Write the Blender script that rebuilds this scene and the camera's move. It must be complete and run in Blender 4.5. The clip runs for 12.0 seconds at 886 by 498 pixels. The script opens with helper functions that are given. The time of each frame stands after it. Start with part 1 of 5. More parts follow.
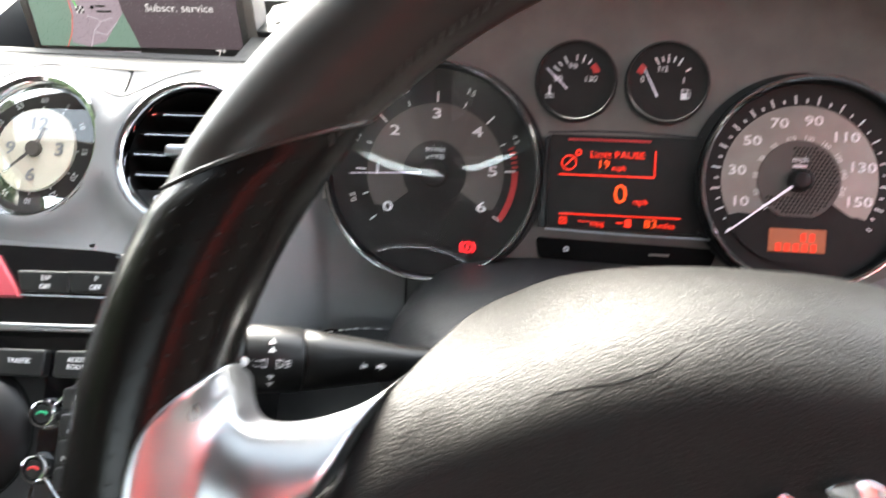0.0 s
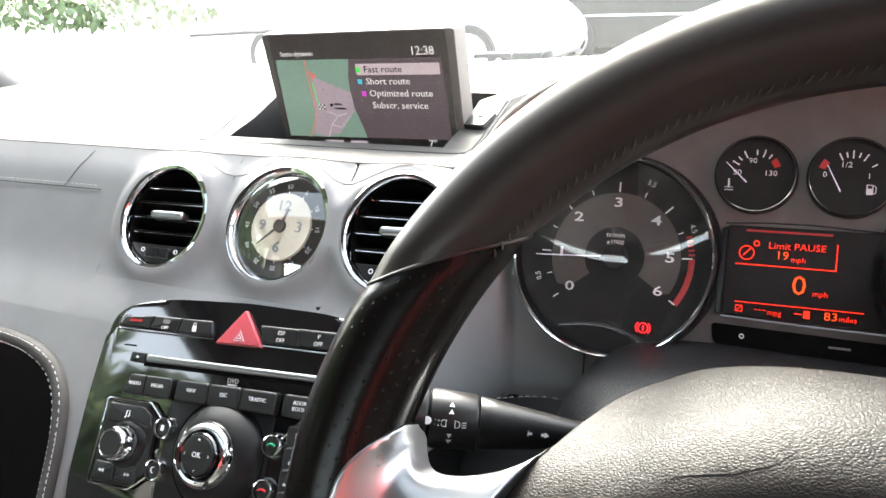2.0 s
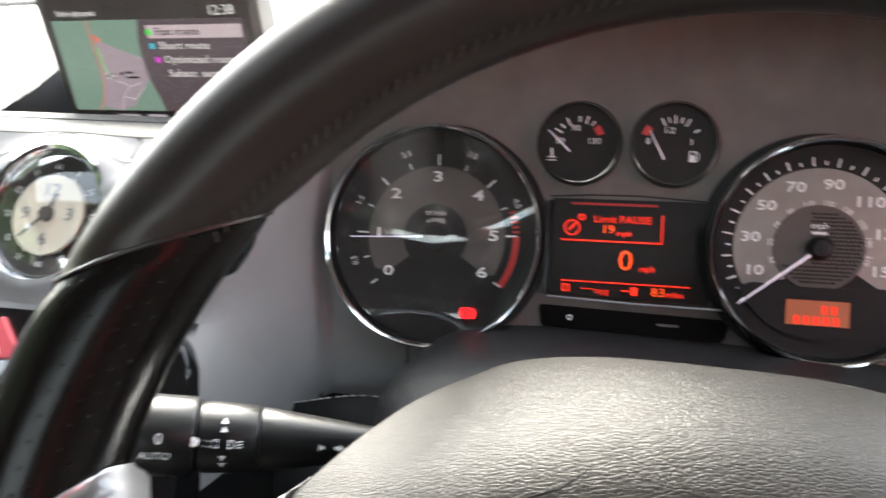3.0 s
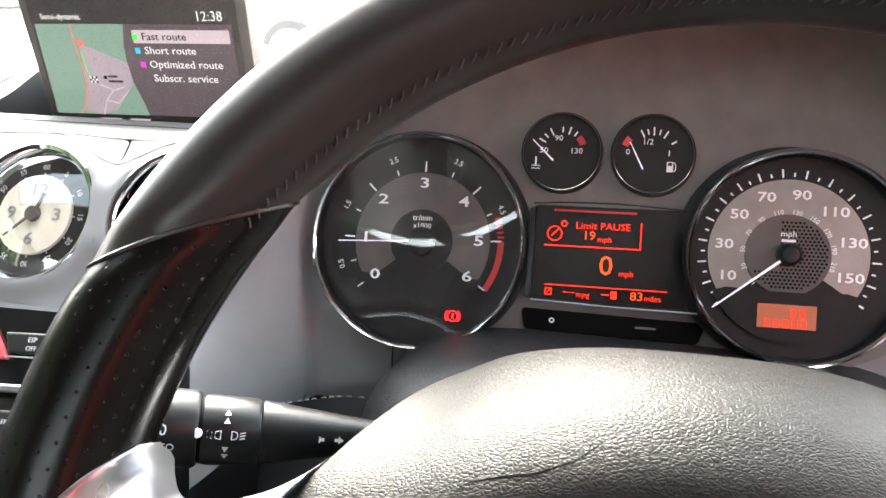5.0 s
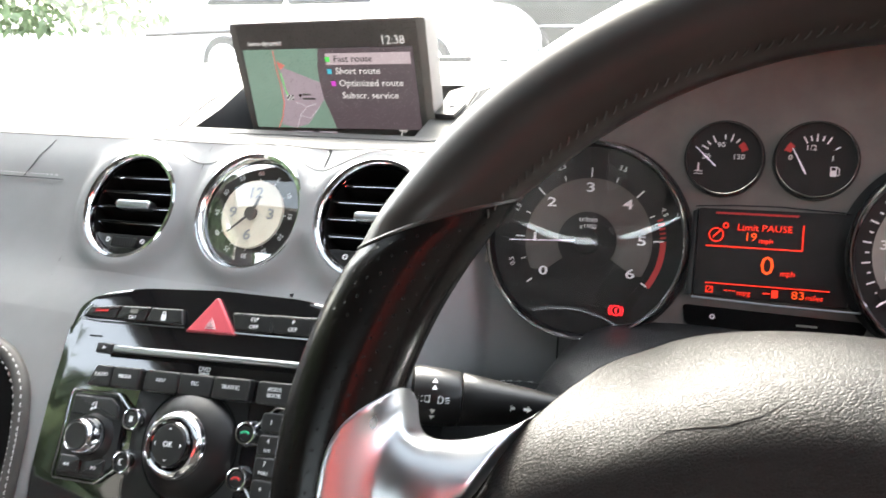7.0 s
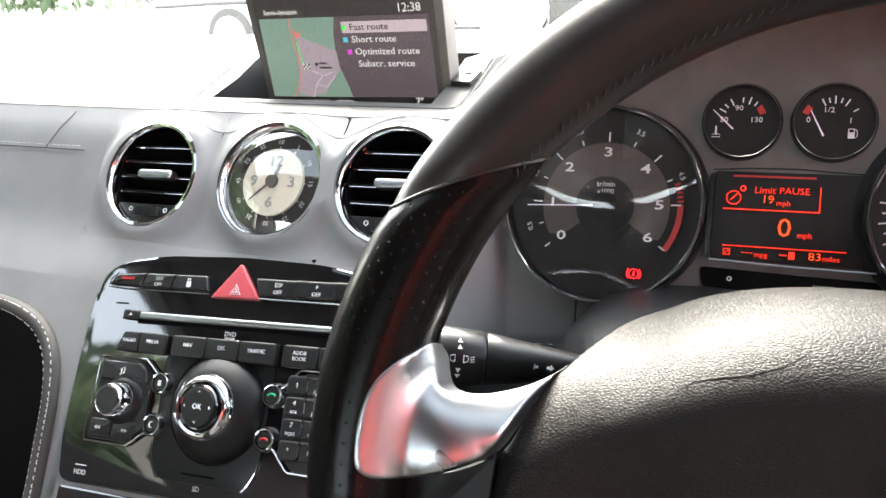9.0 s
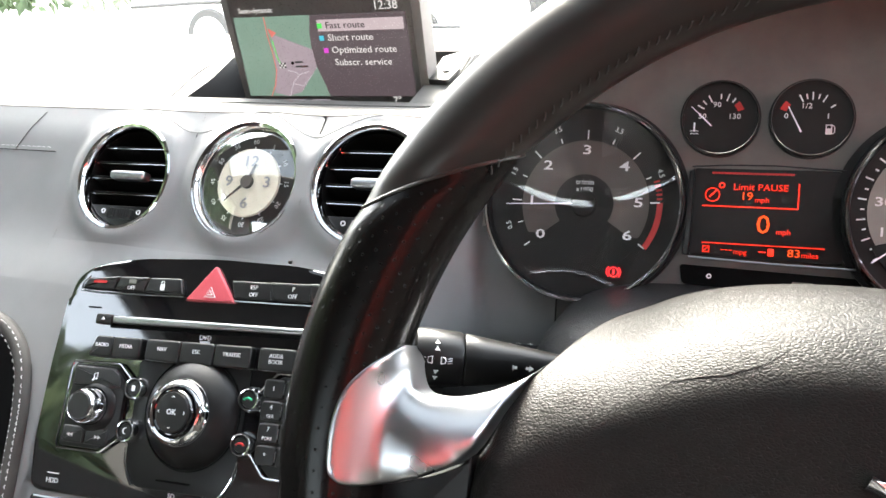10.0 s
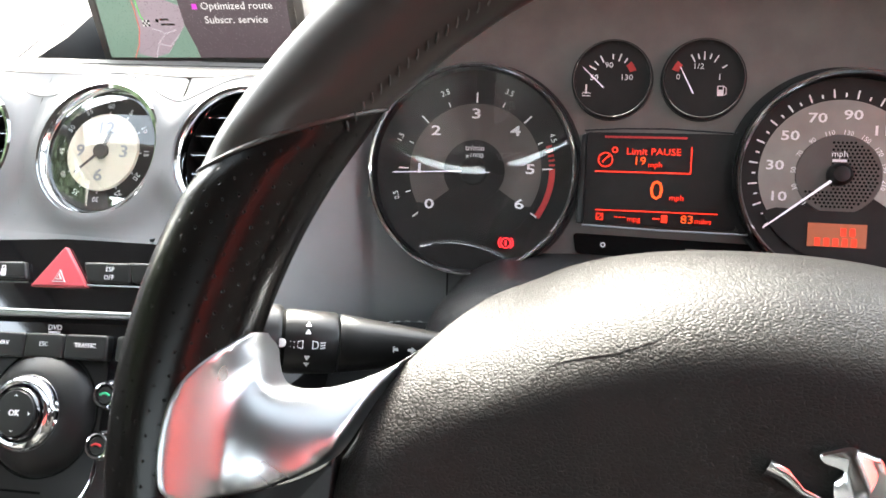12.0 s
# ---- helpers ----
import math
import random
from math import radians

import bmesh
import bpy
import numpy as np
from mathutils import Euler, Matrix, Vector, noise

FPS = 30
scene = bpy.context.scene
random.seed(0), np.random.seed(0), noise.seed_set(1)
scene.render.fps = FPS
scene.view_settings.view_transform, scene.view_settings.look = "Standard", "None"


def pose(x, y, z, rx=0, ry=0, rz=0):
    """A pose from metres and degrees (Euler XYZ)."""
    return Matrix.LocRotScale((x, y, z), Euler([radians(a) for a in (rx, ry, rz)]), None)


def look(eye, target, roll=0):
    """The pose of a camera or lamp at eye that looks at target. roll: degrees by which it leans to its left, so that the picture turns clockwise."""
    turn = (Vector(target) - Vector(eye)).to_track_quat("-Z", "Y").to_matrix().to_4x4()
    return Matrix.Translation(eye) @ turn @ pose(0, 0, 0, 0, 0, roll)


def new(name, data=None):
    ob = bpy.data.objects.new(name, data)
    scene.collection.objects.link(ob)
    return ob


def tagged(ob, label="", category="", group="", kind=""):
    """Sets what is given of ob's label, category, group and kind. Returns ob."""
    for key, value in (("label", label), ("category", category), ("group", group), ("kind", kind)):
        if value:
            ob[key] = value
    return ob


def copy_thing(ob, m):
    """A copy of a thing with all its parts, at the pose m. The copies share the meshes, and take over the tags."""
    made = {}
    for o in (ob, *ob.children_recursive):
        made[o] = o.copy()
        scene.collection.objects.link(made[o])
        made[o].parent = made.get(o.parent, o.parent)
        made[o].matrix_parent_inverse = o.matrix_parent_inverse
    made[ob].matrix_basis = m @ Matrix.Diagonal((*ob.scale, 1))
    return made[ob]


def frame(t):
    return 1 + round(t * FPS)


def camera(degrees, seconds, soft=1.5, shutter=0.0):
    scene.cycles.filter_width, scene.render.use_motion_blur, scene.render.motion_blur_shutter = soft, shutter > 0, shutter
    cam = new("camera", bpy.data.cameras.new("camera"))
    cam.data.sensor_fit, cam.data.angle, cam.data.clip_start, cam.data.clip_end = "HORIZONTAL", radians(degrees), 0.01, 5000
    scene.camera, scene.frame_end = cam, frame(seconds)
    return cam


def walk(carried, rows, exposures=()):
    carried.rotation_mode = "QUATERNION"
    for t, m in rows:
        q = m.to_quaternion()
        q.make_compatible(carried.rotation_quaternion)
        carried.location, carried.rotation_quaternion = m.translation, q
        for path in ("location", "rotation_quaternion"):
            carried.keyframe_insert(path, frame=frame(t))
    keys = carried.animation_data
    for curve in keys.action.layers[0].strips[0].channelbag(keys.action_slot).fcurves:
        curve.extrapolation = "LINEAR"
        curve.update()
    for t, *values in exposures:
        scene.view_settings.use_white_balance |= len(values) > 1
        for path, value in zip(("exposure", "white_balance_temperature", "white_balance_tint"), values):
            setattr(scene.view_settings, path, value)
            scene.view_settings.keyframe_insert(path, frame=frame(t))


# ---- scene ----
cam = camera(59.9, 12.0, 1.5, 0.5)
PATH = [
    (0, (0.077, 0.035, 1.114), (-0.228, 1.859, 0.352), 1.0),
    (0.5, (0.119, 0.046, 1.135), (-0.27, 1.865, 0.4), 1.6),
    (1, (0.119, 0.056, 1.133), (-0.364, 1.869, 0.44), -0.2),
    (1.5, (0.108, 0.018, 1.14), (-0.633, 1.755, 0.483), -1.4),
    (2, (0.104, 0.002, 1.142), (-0.731, 1.711, 0.523), -2.1),
    (2.5, (0.103, 0.012, 1.135), (-0.655, 1.762, 0.531), -1.3),
    (3, (0.119, 0.06, 1.124), (-0.402, 1.872, 0.457), -0.9),
    (3.2, (0.121, 0.063, 1.126), (-0.337, 1.886, 0.442), -1.1),
    (4.8, (0.107, 0.044, 1.12), (-0.312, 1.893, 0.485), 0.8),
    (5, (0.107, 0.043, 1.121), (-0.312, 1.896, 0.496), 0.8),
    (5.5, (0.107, 0.044, 1.119), (-0.304, 1.902, 0.503), 1.0),
    (6, (0.108, 0.046, 1.121), (-0.315, 1.903, 0.509), 0.6),
    (6.5, (0.102, 0.021, 1.133), (-0.459, 1.845, 0.534), -0.8),
    (7, (0.095, -0.007, 1.128), (-0.638, 1.754, 0.529), -1.4),
    (7.2, (0.095, -0.009, 1.125), (-0.651, 1.747, 0.525), -1.3),
    (8.8, (0.091, -0.018, 1.126), (-0.655, 1.716, 0.464), -2.1),
    (9, (0.091, -0.017, 1.126), (-0.654, 1.715, 0.46), -2.1),
    (9.5, (0.091, -0.015, 1.123), (-0.637, 1.725, 0.457), -2.1),
    (10, (0.092, -0.011, 1.124), (-0.614, 1.738, 0.456), -2.2),
    (10.5, (0.091, -0.014, 1.121), (-0.598, 1.732, 0.43), -2.0),
    (11, (0.093, 0.002, 1.118), (-0.533, 1.759, 0.396), -2.1),
    (11.5, (0.097, 0.019, 1.12), (-0.427, 1.8, 0.377), -2.2),
    (12, (0.095, 0.022, 1.111), (-0.378, 1.821, 0.376), -0.9),
]
EXPOSURES = [(0, 4.38), (1, 4.52), (2, 4.13), (2.6, 3.80), (3.2, 4.20), (4.8, 4.54), (6.3, 4.52), (7.2, 4.15), (9.5, 4.21), (12, 4.52)]
walk(cam, [(t, look(eye, target, roll)) for t, eye, target, roll in PATH], [(t, e, 6800, 5) for t, e in EXPOSURES])
import mathutils


# ---- world and light ----
world = bpy.data.worlds.new("sky")
scene.world = world
world.use_nodes = True
wn, wl = world.node_tree.nodes, world.node_tree.links
sky = wn.new("ShaderNodeTexSky")
sky.sky_type, sky.sun_disc = "NISHITA", False
sky.sun_elevation, sky.sun_rotation = radians(44), radians(-25)
sky.air_density, sky.dust_density = 1.0, 3.0
wn["Background"].inputs["Strength"].default_value = 0.15
pale = wn.new("ShaderNodeHueSaturation")  # hazy, nearly white sky
pale.inputs["Saturation"].default_value = 0.45
wl.new(sky.outputs[0], pale.inputs["Color"])
wl.new(pale.outputs[0], wn["Background"].inputs["Color"])

sun = new("sun", bpy.data.lights.new("sun", "SUN"))
sun.data.energy, sun.data.angle, sun.data.color = 0.75, radians(22), (1.0, 0.95, 0.88)
sun.matrix_world = look((-4.2, 9.0, 9.6), (0, 0, 0))


# ---- materials ----
def mat(name, col, rough=0.5, metal=0.0, var=0.12, scale=60.0, fine=900.0, bump=0.05, depth=0.0004,
        coat=0.0, spec=0.5, emit=None, power=0.000):
    m = bpy.data.materials.new(name)
    m.use_nodes = True
    nt = m.node_tree
    n, l = nt.nodes, nt.links
    b = n["Principled BSDF"]
    b.inputs["Metallic"].default_value = metal
    b.inputs["Coat Weight"].default_value = coat
    b.inputs["Coat Roughness"].default_value = 0.04
    b.inputs["Specular IOR Level"].default_value = spec
    tc = n.new("ShaderNodeTexCoord")
    big, small = n.new("ShaderNodeTexNoise"), n.new("ShaderNodeTexNoise")
    big.inputs["Scale"].default_value, small.inputs["Scale"].default_value = scale, fine
    big.inputs["Detail"].default_value, small.inputs["Detail"].default_value = 4, 2
    for t in (big, small):
        l.new(tc.outputs["Object"], t.inputs["Vector"])
    ramp = n.new("ShaderNodeMapRange")
    ramp.inputs["From Min"].default_value, ramp.inputs["From Max"].default_value = 0.3, 0.7
    ramp.inputs["To Min"].default_value, ramp.inputs["To Max"].default_value = 1 - var, 1 + var
    l.new(big.outputs["Fac"], ramp.inputs["Value"])
    mix = n.new("ShaderNodeVectorMath")
    mix.operation = "SCALE"
    mix.inputs[0].default_value = col[:3]
    l.new(ramp.outputs["Result"], mix.inputs["Scale"])
    l.new(mix.outputs[0], b.inputs["Base Color"])
    rr = n.new("ShaderNodeMapRange")
    rr.inputs["From Min"].default_value, rr.inputs["From Max"].default_value = 0.3, 0.7
    rr.inputs["To Min"].default_value, rr.inputs["To Max"].default_value = max(0.0, rough * 0.88), min(1.0, rough * 1.12)
    l.new(small.outputs["Fac"], rr.inputs["Value"])
    l.new(rr.outputs["Result"], b.inputs["Roughness"])
    if bump:
        bp = n.new("ShaderNodeBump")
        bp.inputs["Strength"].default_value, bp.inputs["Distance"].default_value = bump, depth
        l.new(small.outputs["Fac"], bp.inputs["Height"])
        l.new(bp.outputs["Normal"], b.inputs["Normal"])
    if emit:
        b.inputs["Emission Color"].default_value = (*emit, 1)
        b.inputs["Emission Strength"].default_value = power
    return m


def leather(name, col, rough, cell, bump=0.5, depth=0.0006, var=0.1, stretch=1.0, crease=0.12):
    """Grained leather or moulded leather-look plastic: creased cells of two sizes."""
    m = mat(name, col, rough, var=var, scale=25, fine=700, bump=0)
    n, l = m.node_tree.nodes, m.node_tree.links
    tc = n["Texture Coordinate"]
    warp = n.new("ShaderNodeTexNoise")
    warp.inputs["Scale"].default_value = cell * 0.7
    add = n.new("ShaderNodeVectorMath")
    add.operation = "MULTIPLY_ADD"
    add.inputs[1].default_value = (0.6 / cell,) * 3
    pull = n.new("ShaderNodeVectorMath")
    pull.operation = "MULTIPLY"
    pull.inputs[1].default_value = (1 / stretch, 1, 1)
    l.new(tc.outputs["Object"], pull.inputs[0])
    l.new(pull.outputs[0], warp.inputs["Vector"])
    l.new(warp.outputs["Color"], add.inputs[0])
    l.new(pull.outputs[0], add.inputs[2])
    a, c = n.new("ShaderNodeTexVoronoi"), n.new("ShaderNodeTexVoronoi")
    a.feature = c.feature = "DISTANCE_TO_EDGE"
    a.inputs["Scale"].default_value, c.inputs["Scale"].default_value = cell, cell * 2.3
    l.new(add.outputs[0], a.inputs["Vector"])
    l.new(add.outputs[0], c.inputs["Vector"])
    lo = n.new("ShaderNodeMapRange")
    lo.inputs["From Max"].default_value = crease
    l.new(a.outputs["Distance"], lo.inputs["Value"])
    lo2 = n.new("ShaderNodeMapRange")
    lo2.inputs["From Max"].default_value, lo2.inputs["To Max"].default_value = 0.2, 0.12
    l.new(c.outputs["Distance"], lo2.inputs["Value"])
    s = n.new("ShaderNodeMath")
    l.new(lo.outputs["Result"], s.inputs[0])
    l.new(lo2.outputs["Result"], s.inputs[1])
    bp = n.new("ShaderNodeBump")
    bp.inputs["Strength"].default_value, bp.inputs["Distance"].default_value = bump, depth
    l.new(s.outputs[0], bp.inputs["Height"])
    l.new(bp.outputs["Normal"], n["Principled BSDF"].inputs["Normal"])
    return m


def perforated(name, col, rough):
    """Leather with rows of small punched holes, laid out along the surface by its UV in metres."""
    m = mat(name, col, rough, var=0.1, scale=40, fine=1200, bump=0)
    n, l = m.node_tree.nodes, m.node_tree.links
    uv = n.new("ShaderNodeUVMap")
    sc = n.new("ShaderNodeVectorMath")
    sc.operation = "SCALE"
    sc.inputs["Scale"].default_value = 1 / 0.0046
    l.new(uv.outputs[0], sc.inputs[0])
    v = n.new("ShaderNodeTexVoronoi")
    v.inputs["Scale"].default_value = 1.0
    v.inputs["Randomness"].default_value = 0.0
    v.voronoi_dimensions = "2D"
    rot = n.new("ShaderNodeVectorRotate")
    rot.rotation_type = "Z_AXIS"
    rot.inputs["Angle"].default_value = radians(45)
    l.new(sc.outputs[0], rot.inputs["Vector"])
    l.new(rot.outputs[0], v.inputs["Vector"])
    hole = n.new("ShaderNodeMapRange")
    hole.inputs["From Min"].default_value, hole.inputs["From Max"].default_value = 0.07, 0.115
    l.new(v.outputs["Distance"], hole.inputs["Value"])
    nz = n.new("ShaderNodeTexNoise")
    nz.inputs["Scale"].default_value = 900
    l.new(n["Texture Coordinate"].outputs["Object"], nz.inputs["Vector"])
    h = n.new("ShaderNodeMath")
    h.operation = "MULTIPLY_ADD"
    h.inputs[1].default_value = 0.003
    l.new(nz.outputs["Fac"], h.inputs[0])
    l.new(hole.outputs["Result"], h.inputs[2])
    bp = n.new("ShaderNodeBump")
    bp.inputs["Strength"].default_value, bp.inputs["Distance"].default_value = 0.40, 0.0004
    gloss = n.new("ShaderNodeMath")
    gloss.operation = "MULTIPLY"
    gloss.inputs[1].default_value = 0.19
    core = n.new("ShaderNodeMapRange")
    core.inputs["From Min"].default_value, core.inputs["From Max"].default_value = 0.035, 0.065
    l.new(v.outputs["Distance"], core.inputs["Value"])
    l.new(core.outputs["Result"], gloss.inputs[0])
    l.new(gloss.outputs[0], n["Principled BSDF"].inputs["Specular IOR Level"])
    l.new(h.outputs[0], bp.inputs["Height"])
    l.new(bp.outputs["Normal"], n["Principled BSDF"].inputs["Normal"])
    return m


def clear(name, gloss=0.06, rough=0.02, tint=(1, 1, 1), veil=0.0):
    """A thin clear pane: light passes, a little is mirrored."""
    m = bpy.data.materials.new(name)
    m.use_nodes = True
    n, l = m.node_tree.nodes, m.node_tree.links
    n.remove(n["Principled BSDF"])
    t, g, x = n.new("ShaderNodeBsdfTransparent"), n.new("ShaderNodeBsdfGlossy"), n.new("ShaderNodeMixShader")
    t.inputs[0].default_value = (*tint, 1)
    g.inputs["Roughness"].default_value = rough
    x.inputs[0].default_value = gloss
    l.new(t.outputs[0], x.inputs[1])
    l.new(g.outputs[0], x.inputs[2])
    out = x
    # pale scatter in the pane, standing in for glare haze
    if veil:
        d, out = n.new("ShaderNodeBsdfTranslucent"), n.new("ShaderNodeMixShader")
        nz, tc, mr = n.new("ShaderNodeTexNoise"), n.new("ShaderNodeTexCoord"), n.new("ShaderNodeMapRange")
        nz.inputs["Scale"].default_value, nz.inputs["Detail"].default_value = 6, 6
        mr.inputs["To Min"].default_value, mr.inputs["To Max"].default_value = veil * 0.6, veil * 1.4
        l.new(tc.outputs["Object"], nz.inputs["Vector"])
        l.new(nz.outputs["Fac"], mr.inputs["Value"])
        l.new(mr.outputs["Result"], out.inputs[0])
        l.new(x.outputs[0], out.inputs[1])
        l.new(d.outputs[0], out.inputs[2])
    l.new(out.outputs[0], n["Material Output"].inputs["Surface"])
    return m


M = dict(
    dash=leather("dash_grey_vinyl", (0.235, 0.237, 0.241), 0.55, 900, 0.12, 0.0002, 0.06),
    # same vinyl as dash, darkened to offset the strong light on the top
    top=leather("dash_vinyl_darkened", (0.078, 0.075, 0.071), 0.6, 700, 0.2, 0.0003, 0.08),
    # cowl colour lifted far above dark vinyl, to stand in for glare haze
    hood=leather("cowl_vinyl_hazed", (0.46, 0.42, 0.38), 0.6, 800, 0.15, 0.0003),
    pad=leather("airbag_leather", (0.0152, 0.0143, 0.0136), 0.41, 960, 0.36, 0.00032, 0.12, 1.5, 0.24),
    shroud=leather("shroud_vinyl", (0.015, 0.015, 0.0153), 0.42, 620, 0.6, 0.0003, 0.1, 1.2),
    rim=leather("rim_leather", (0.024, 0.0215, 0.0195), 0.33, 1100, 0.03, 0.0002, 0.15),
    grip=perforated("perforated_leather", (0.0042, 0.0037, 0.0034), 0.24),
    housing=mat("screen_housing", (0.095, 0.088, 0.084), 0.45, bump=0.015),
    black=mat("black_plastic", (0.008, 0.008, 0.0085), 0.42, bump=0.08, var=0.2, spec=0.3),
    satin=mat("satin_black_plastic", (0.009, 0.009, 0.0094), 0.33, bump=0.05, var=0.15, spec=0.35),
    deep=mat("deep_black", (0.004, 0.004, 0.004), 0.75, var=0.2, spec=0.08),
    piano=mat("piano_black", (0.006, 0.006, 0.007), 0.06, coat=1.0, bump=0.004, var=0.2, scale=15),
    button=mat("soft_black_button", (0.0105, 0.0105, 0.0108), 0.38, bump=0.06, var=0.12),
    chrome=mat("polished_chrome", (0.82, 0.83, 0.85), 0.07, metal=1.0, bump=0.01, var=0.05),
    brushed=mat("satin_aluminium", (0.47, 0.48, 0.50), 0.31, metal=1.0, bump=0, var=0.03, fine=60),
    # plate lifted from near-black for the same glare haze
    facia=mat("cluster_plate_hazed", (0.128, 0.119, 0.108), 0.5, bump=0.08, var=0.12),
    dial=mat("dial_black", (0.019, 0.018, 0.0175), 0.5, bump=0.02, spec=0.2),
    dialmid=mat("dial_brown_grey", (0.085, 0.074, 0.066), 0.5, bump=0.05, var=0.1),
    dialsilver=mat("dial_silver", (0.30, 0.29, 0.265), 0.36, metal=0.6, bump=0.03, var=0.12),
    cream=mat("clock_cream", (0.91, 0.85, 0.70), 0.45, bump=0.02, var=0.08),
    white=mat("white_print", (0.84, 0.84, 0.86), 0.5, bump=0, var=0.04),
    lilac=mat("needle_white", (0.8, 0.75, 0.85), 0.4, bump=0, var=0.03, emit=(0.9, 0.8, 1.0), power=0.026),
    redprint=mat("red_print", (0.5, 0.03, 0.03), 0.45, bump=0, var=0.06),
    hazard=mat("hazard_red", (0.50, 0.075, 0.095), 0.36, bump=0.03, var=0.08),
    thread=mat("grey_thread", (0.20, 0.195, 0.19), 0.7, bump=0.1, var=0.1),
    joint=mat("soft_joint", (0.05, 0.049, 0.048), 0.7, var=0.2),
    stitch=mat("pale_thread", (0.55, 0.55, 0.54), 0.7, bump=0.1, var=0.1),
    seam=mat("seam_shadow_gap", (0.02, 0.02, 0.02), 0.7, var=0.2),
    lcdred=mat("lit_red_segments", (0.2, 0.01, 0.0), 0.5, bump=0, emit=(1.0, 0.03, 0.014), power=0.088),
    lcdorange=mat("lit_orange_segments", (0.2, 0.03, 0.0), 0.5, bump=0, emit=(1.0, 0.075, 0.012), power=0.095),
    lamp=mat("lit_red_telltale", (0.3, 0.01, 0.01), 0.5, bump=0, emit=(1.0, 0.02, 0.03), power=0.2),
    odo=mat("lit_odometer", (0.1, 0.03, 0.02), 0.5, bump=0, emit=(0.55, 0.15, 0.07), power=0.030),
    maplit=mat("map_green", (0.02, 0.05, 0.04), 0.3, bump=0, emit=(0.145, 0.205, 0.172), power=0.082),
    mappink=mat("map_mauve", (0.04, 0.03, 0.04), 0.3, bump=0, emit=(0.25, 0.20, 0.235), power=0.085),
    mapred=mat("map_road", (0.05, 0.02, 0.02), 0.3, bump=0, emit=(0.5, 0.12, 0.10), power=0.085),
    mapgrey=mat("map_lane", (0.05, 0.05, 0.05), 0.3, bump=0, emit=(0.4, 0.34, 0.4), power=0.07),
    menu=mat("menu_panel", (0.02, 0.02, 0.02), 0.25, bump=0, emit=(0.075, 0.055, 0.065), power=0.081),
    menubar=mat("menu_bar", (0.04, 0.04, 0.04), 0.25, bump=0, emit=(0.36, 0.29, 0.32), power=0.09),
    glowwhite=mat("lit_white_text", (0.1, 0.1, 0.1), 0.3, bump=0, emit=(0.65, 0.62, 0.63), power=0.068),
    glowgreen=mat("lit_green", (0.02, 0.1, 0.02), 0.3, bump=0, emit=(0.08, 0.6, 0.10), power=0.07),
    glowblue=mat("lit_cyan", (0.02, 0.1, 0.1), 0.3, bump=0, emit=(0.04, 0.4, 0.55), power=0.07),
    glowpink=mat("lit_magenta", (0.1, 0.02, 0.1), 0.3, bump=0, emit=(0.55, 0.04, 0.5), power=0.07),
    greenmark=mat("green_print", (0.02, 0.35, 0.16), 0.5, bump=0),
    clocklens=clear("clock_lens", 0.30, 0.03),
    lens=clear("dial_lens", 0.075, 0.03),
    # windscreen carries a pale veil in place of glare
    hazed=clear("hazed_windscreen", 0.05, 0.0, veil=0.022),
    screenglass=mat("screen_face", (0.065, 0.060, 0.057), 0.30, bump=0),
    tinted=clear("added_roof_glass", 0.05, 0.0, (0.55, 0.56, 0.555)),
    rearglass=clear("rear_glass", 0.05, 0.0, (0.85, 0.86, 0.85)),
    glass=clear("window_glass", 0.05, 0.0),
    headliner=mat("headliner_dark", (0.09, 0.084, 0.078), 0.9, fine=500, bump=0.3, depth=0.0005),
    trim=mat("door_trim", (0.11, 0.108, 0.105), 0.55, bump=0.15),
    carpet=mat("carpet", (0.03, 0.03, 0.032), 0.95, fine=700, bump=0.5, depth=0.002),
    asphalt=mat("asphalt", (0.15, 0.15, 0.145), 0.9, fine=120, scale=2, bump=0.5, depth=0.004, var=0.25),
    carred=mat("red_car_paint", (0.50, 0.030, 0.018), 0.45, spec=0.2, bump=0.0, scale=3, var=0.08),
    carwhite=mat("white_car_paint", (0.78, 0.78, 0.78), 0.2, coat=0.8, bump=0.0, scale=3, var=0.03),
    cardark=mat("dark_car_paint", (0.022, 0.024, 0.021), 0.45, spec=0.15, bump=0.0, scale=3, var=0.15),
    carglass=mat("dark_car_glass", (0.015, 0.018, 0.018), 0.08, spec=0.15, bump=0, scale=3),
    rubber=mat("tyre_rubber", (0.02, 0.02, 0.02), 0.85, fine=200, bump=0.3),
    alloy=mat("alloy", (0.7, 0.7, 0.7), 0.3, metal=0.9, bump=0, scale=8),
    taillight=mat("tail_light_red", (0.6, 0.03, 0.04), 0.15, bump=0, scale=10),
    leaf=mat("hedge_leaf", (0.10, 0.14, 0.065), 0.6, bump=0, scale=4, var=0.5),
)
M["dash"].node_tree.nodes["Principled BSDF"].inputs["Specular IOR Level"].default_value = 0.25
M["top"].node_tree.nodes["Principled BSDF"].inputs["Specular IOR Level"].default_value = 0.15
M["pad"].node_tree.nodes["Principled BSDF"].inputs["Specular IOR Level"].default_value = 0.15
M["rim"].node_tree.nodes["Principled BSDF"].inputs["Specular IOR Level"].default_value = 0.27


# ---- mesh helpers ----
def finish(bm, sharp=38):
    bmesh.ops.recalc_face_normals(bm, faces=bm.faces)
    for f in bm.faces:
        f.smooth = True
    for e in bm.edges:
        if len(e.link_faces) == 2 and e.calc_face_angle(0.0) > radians(sharp):
            e.smooth = False


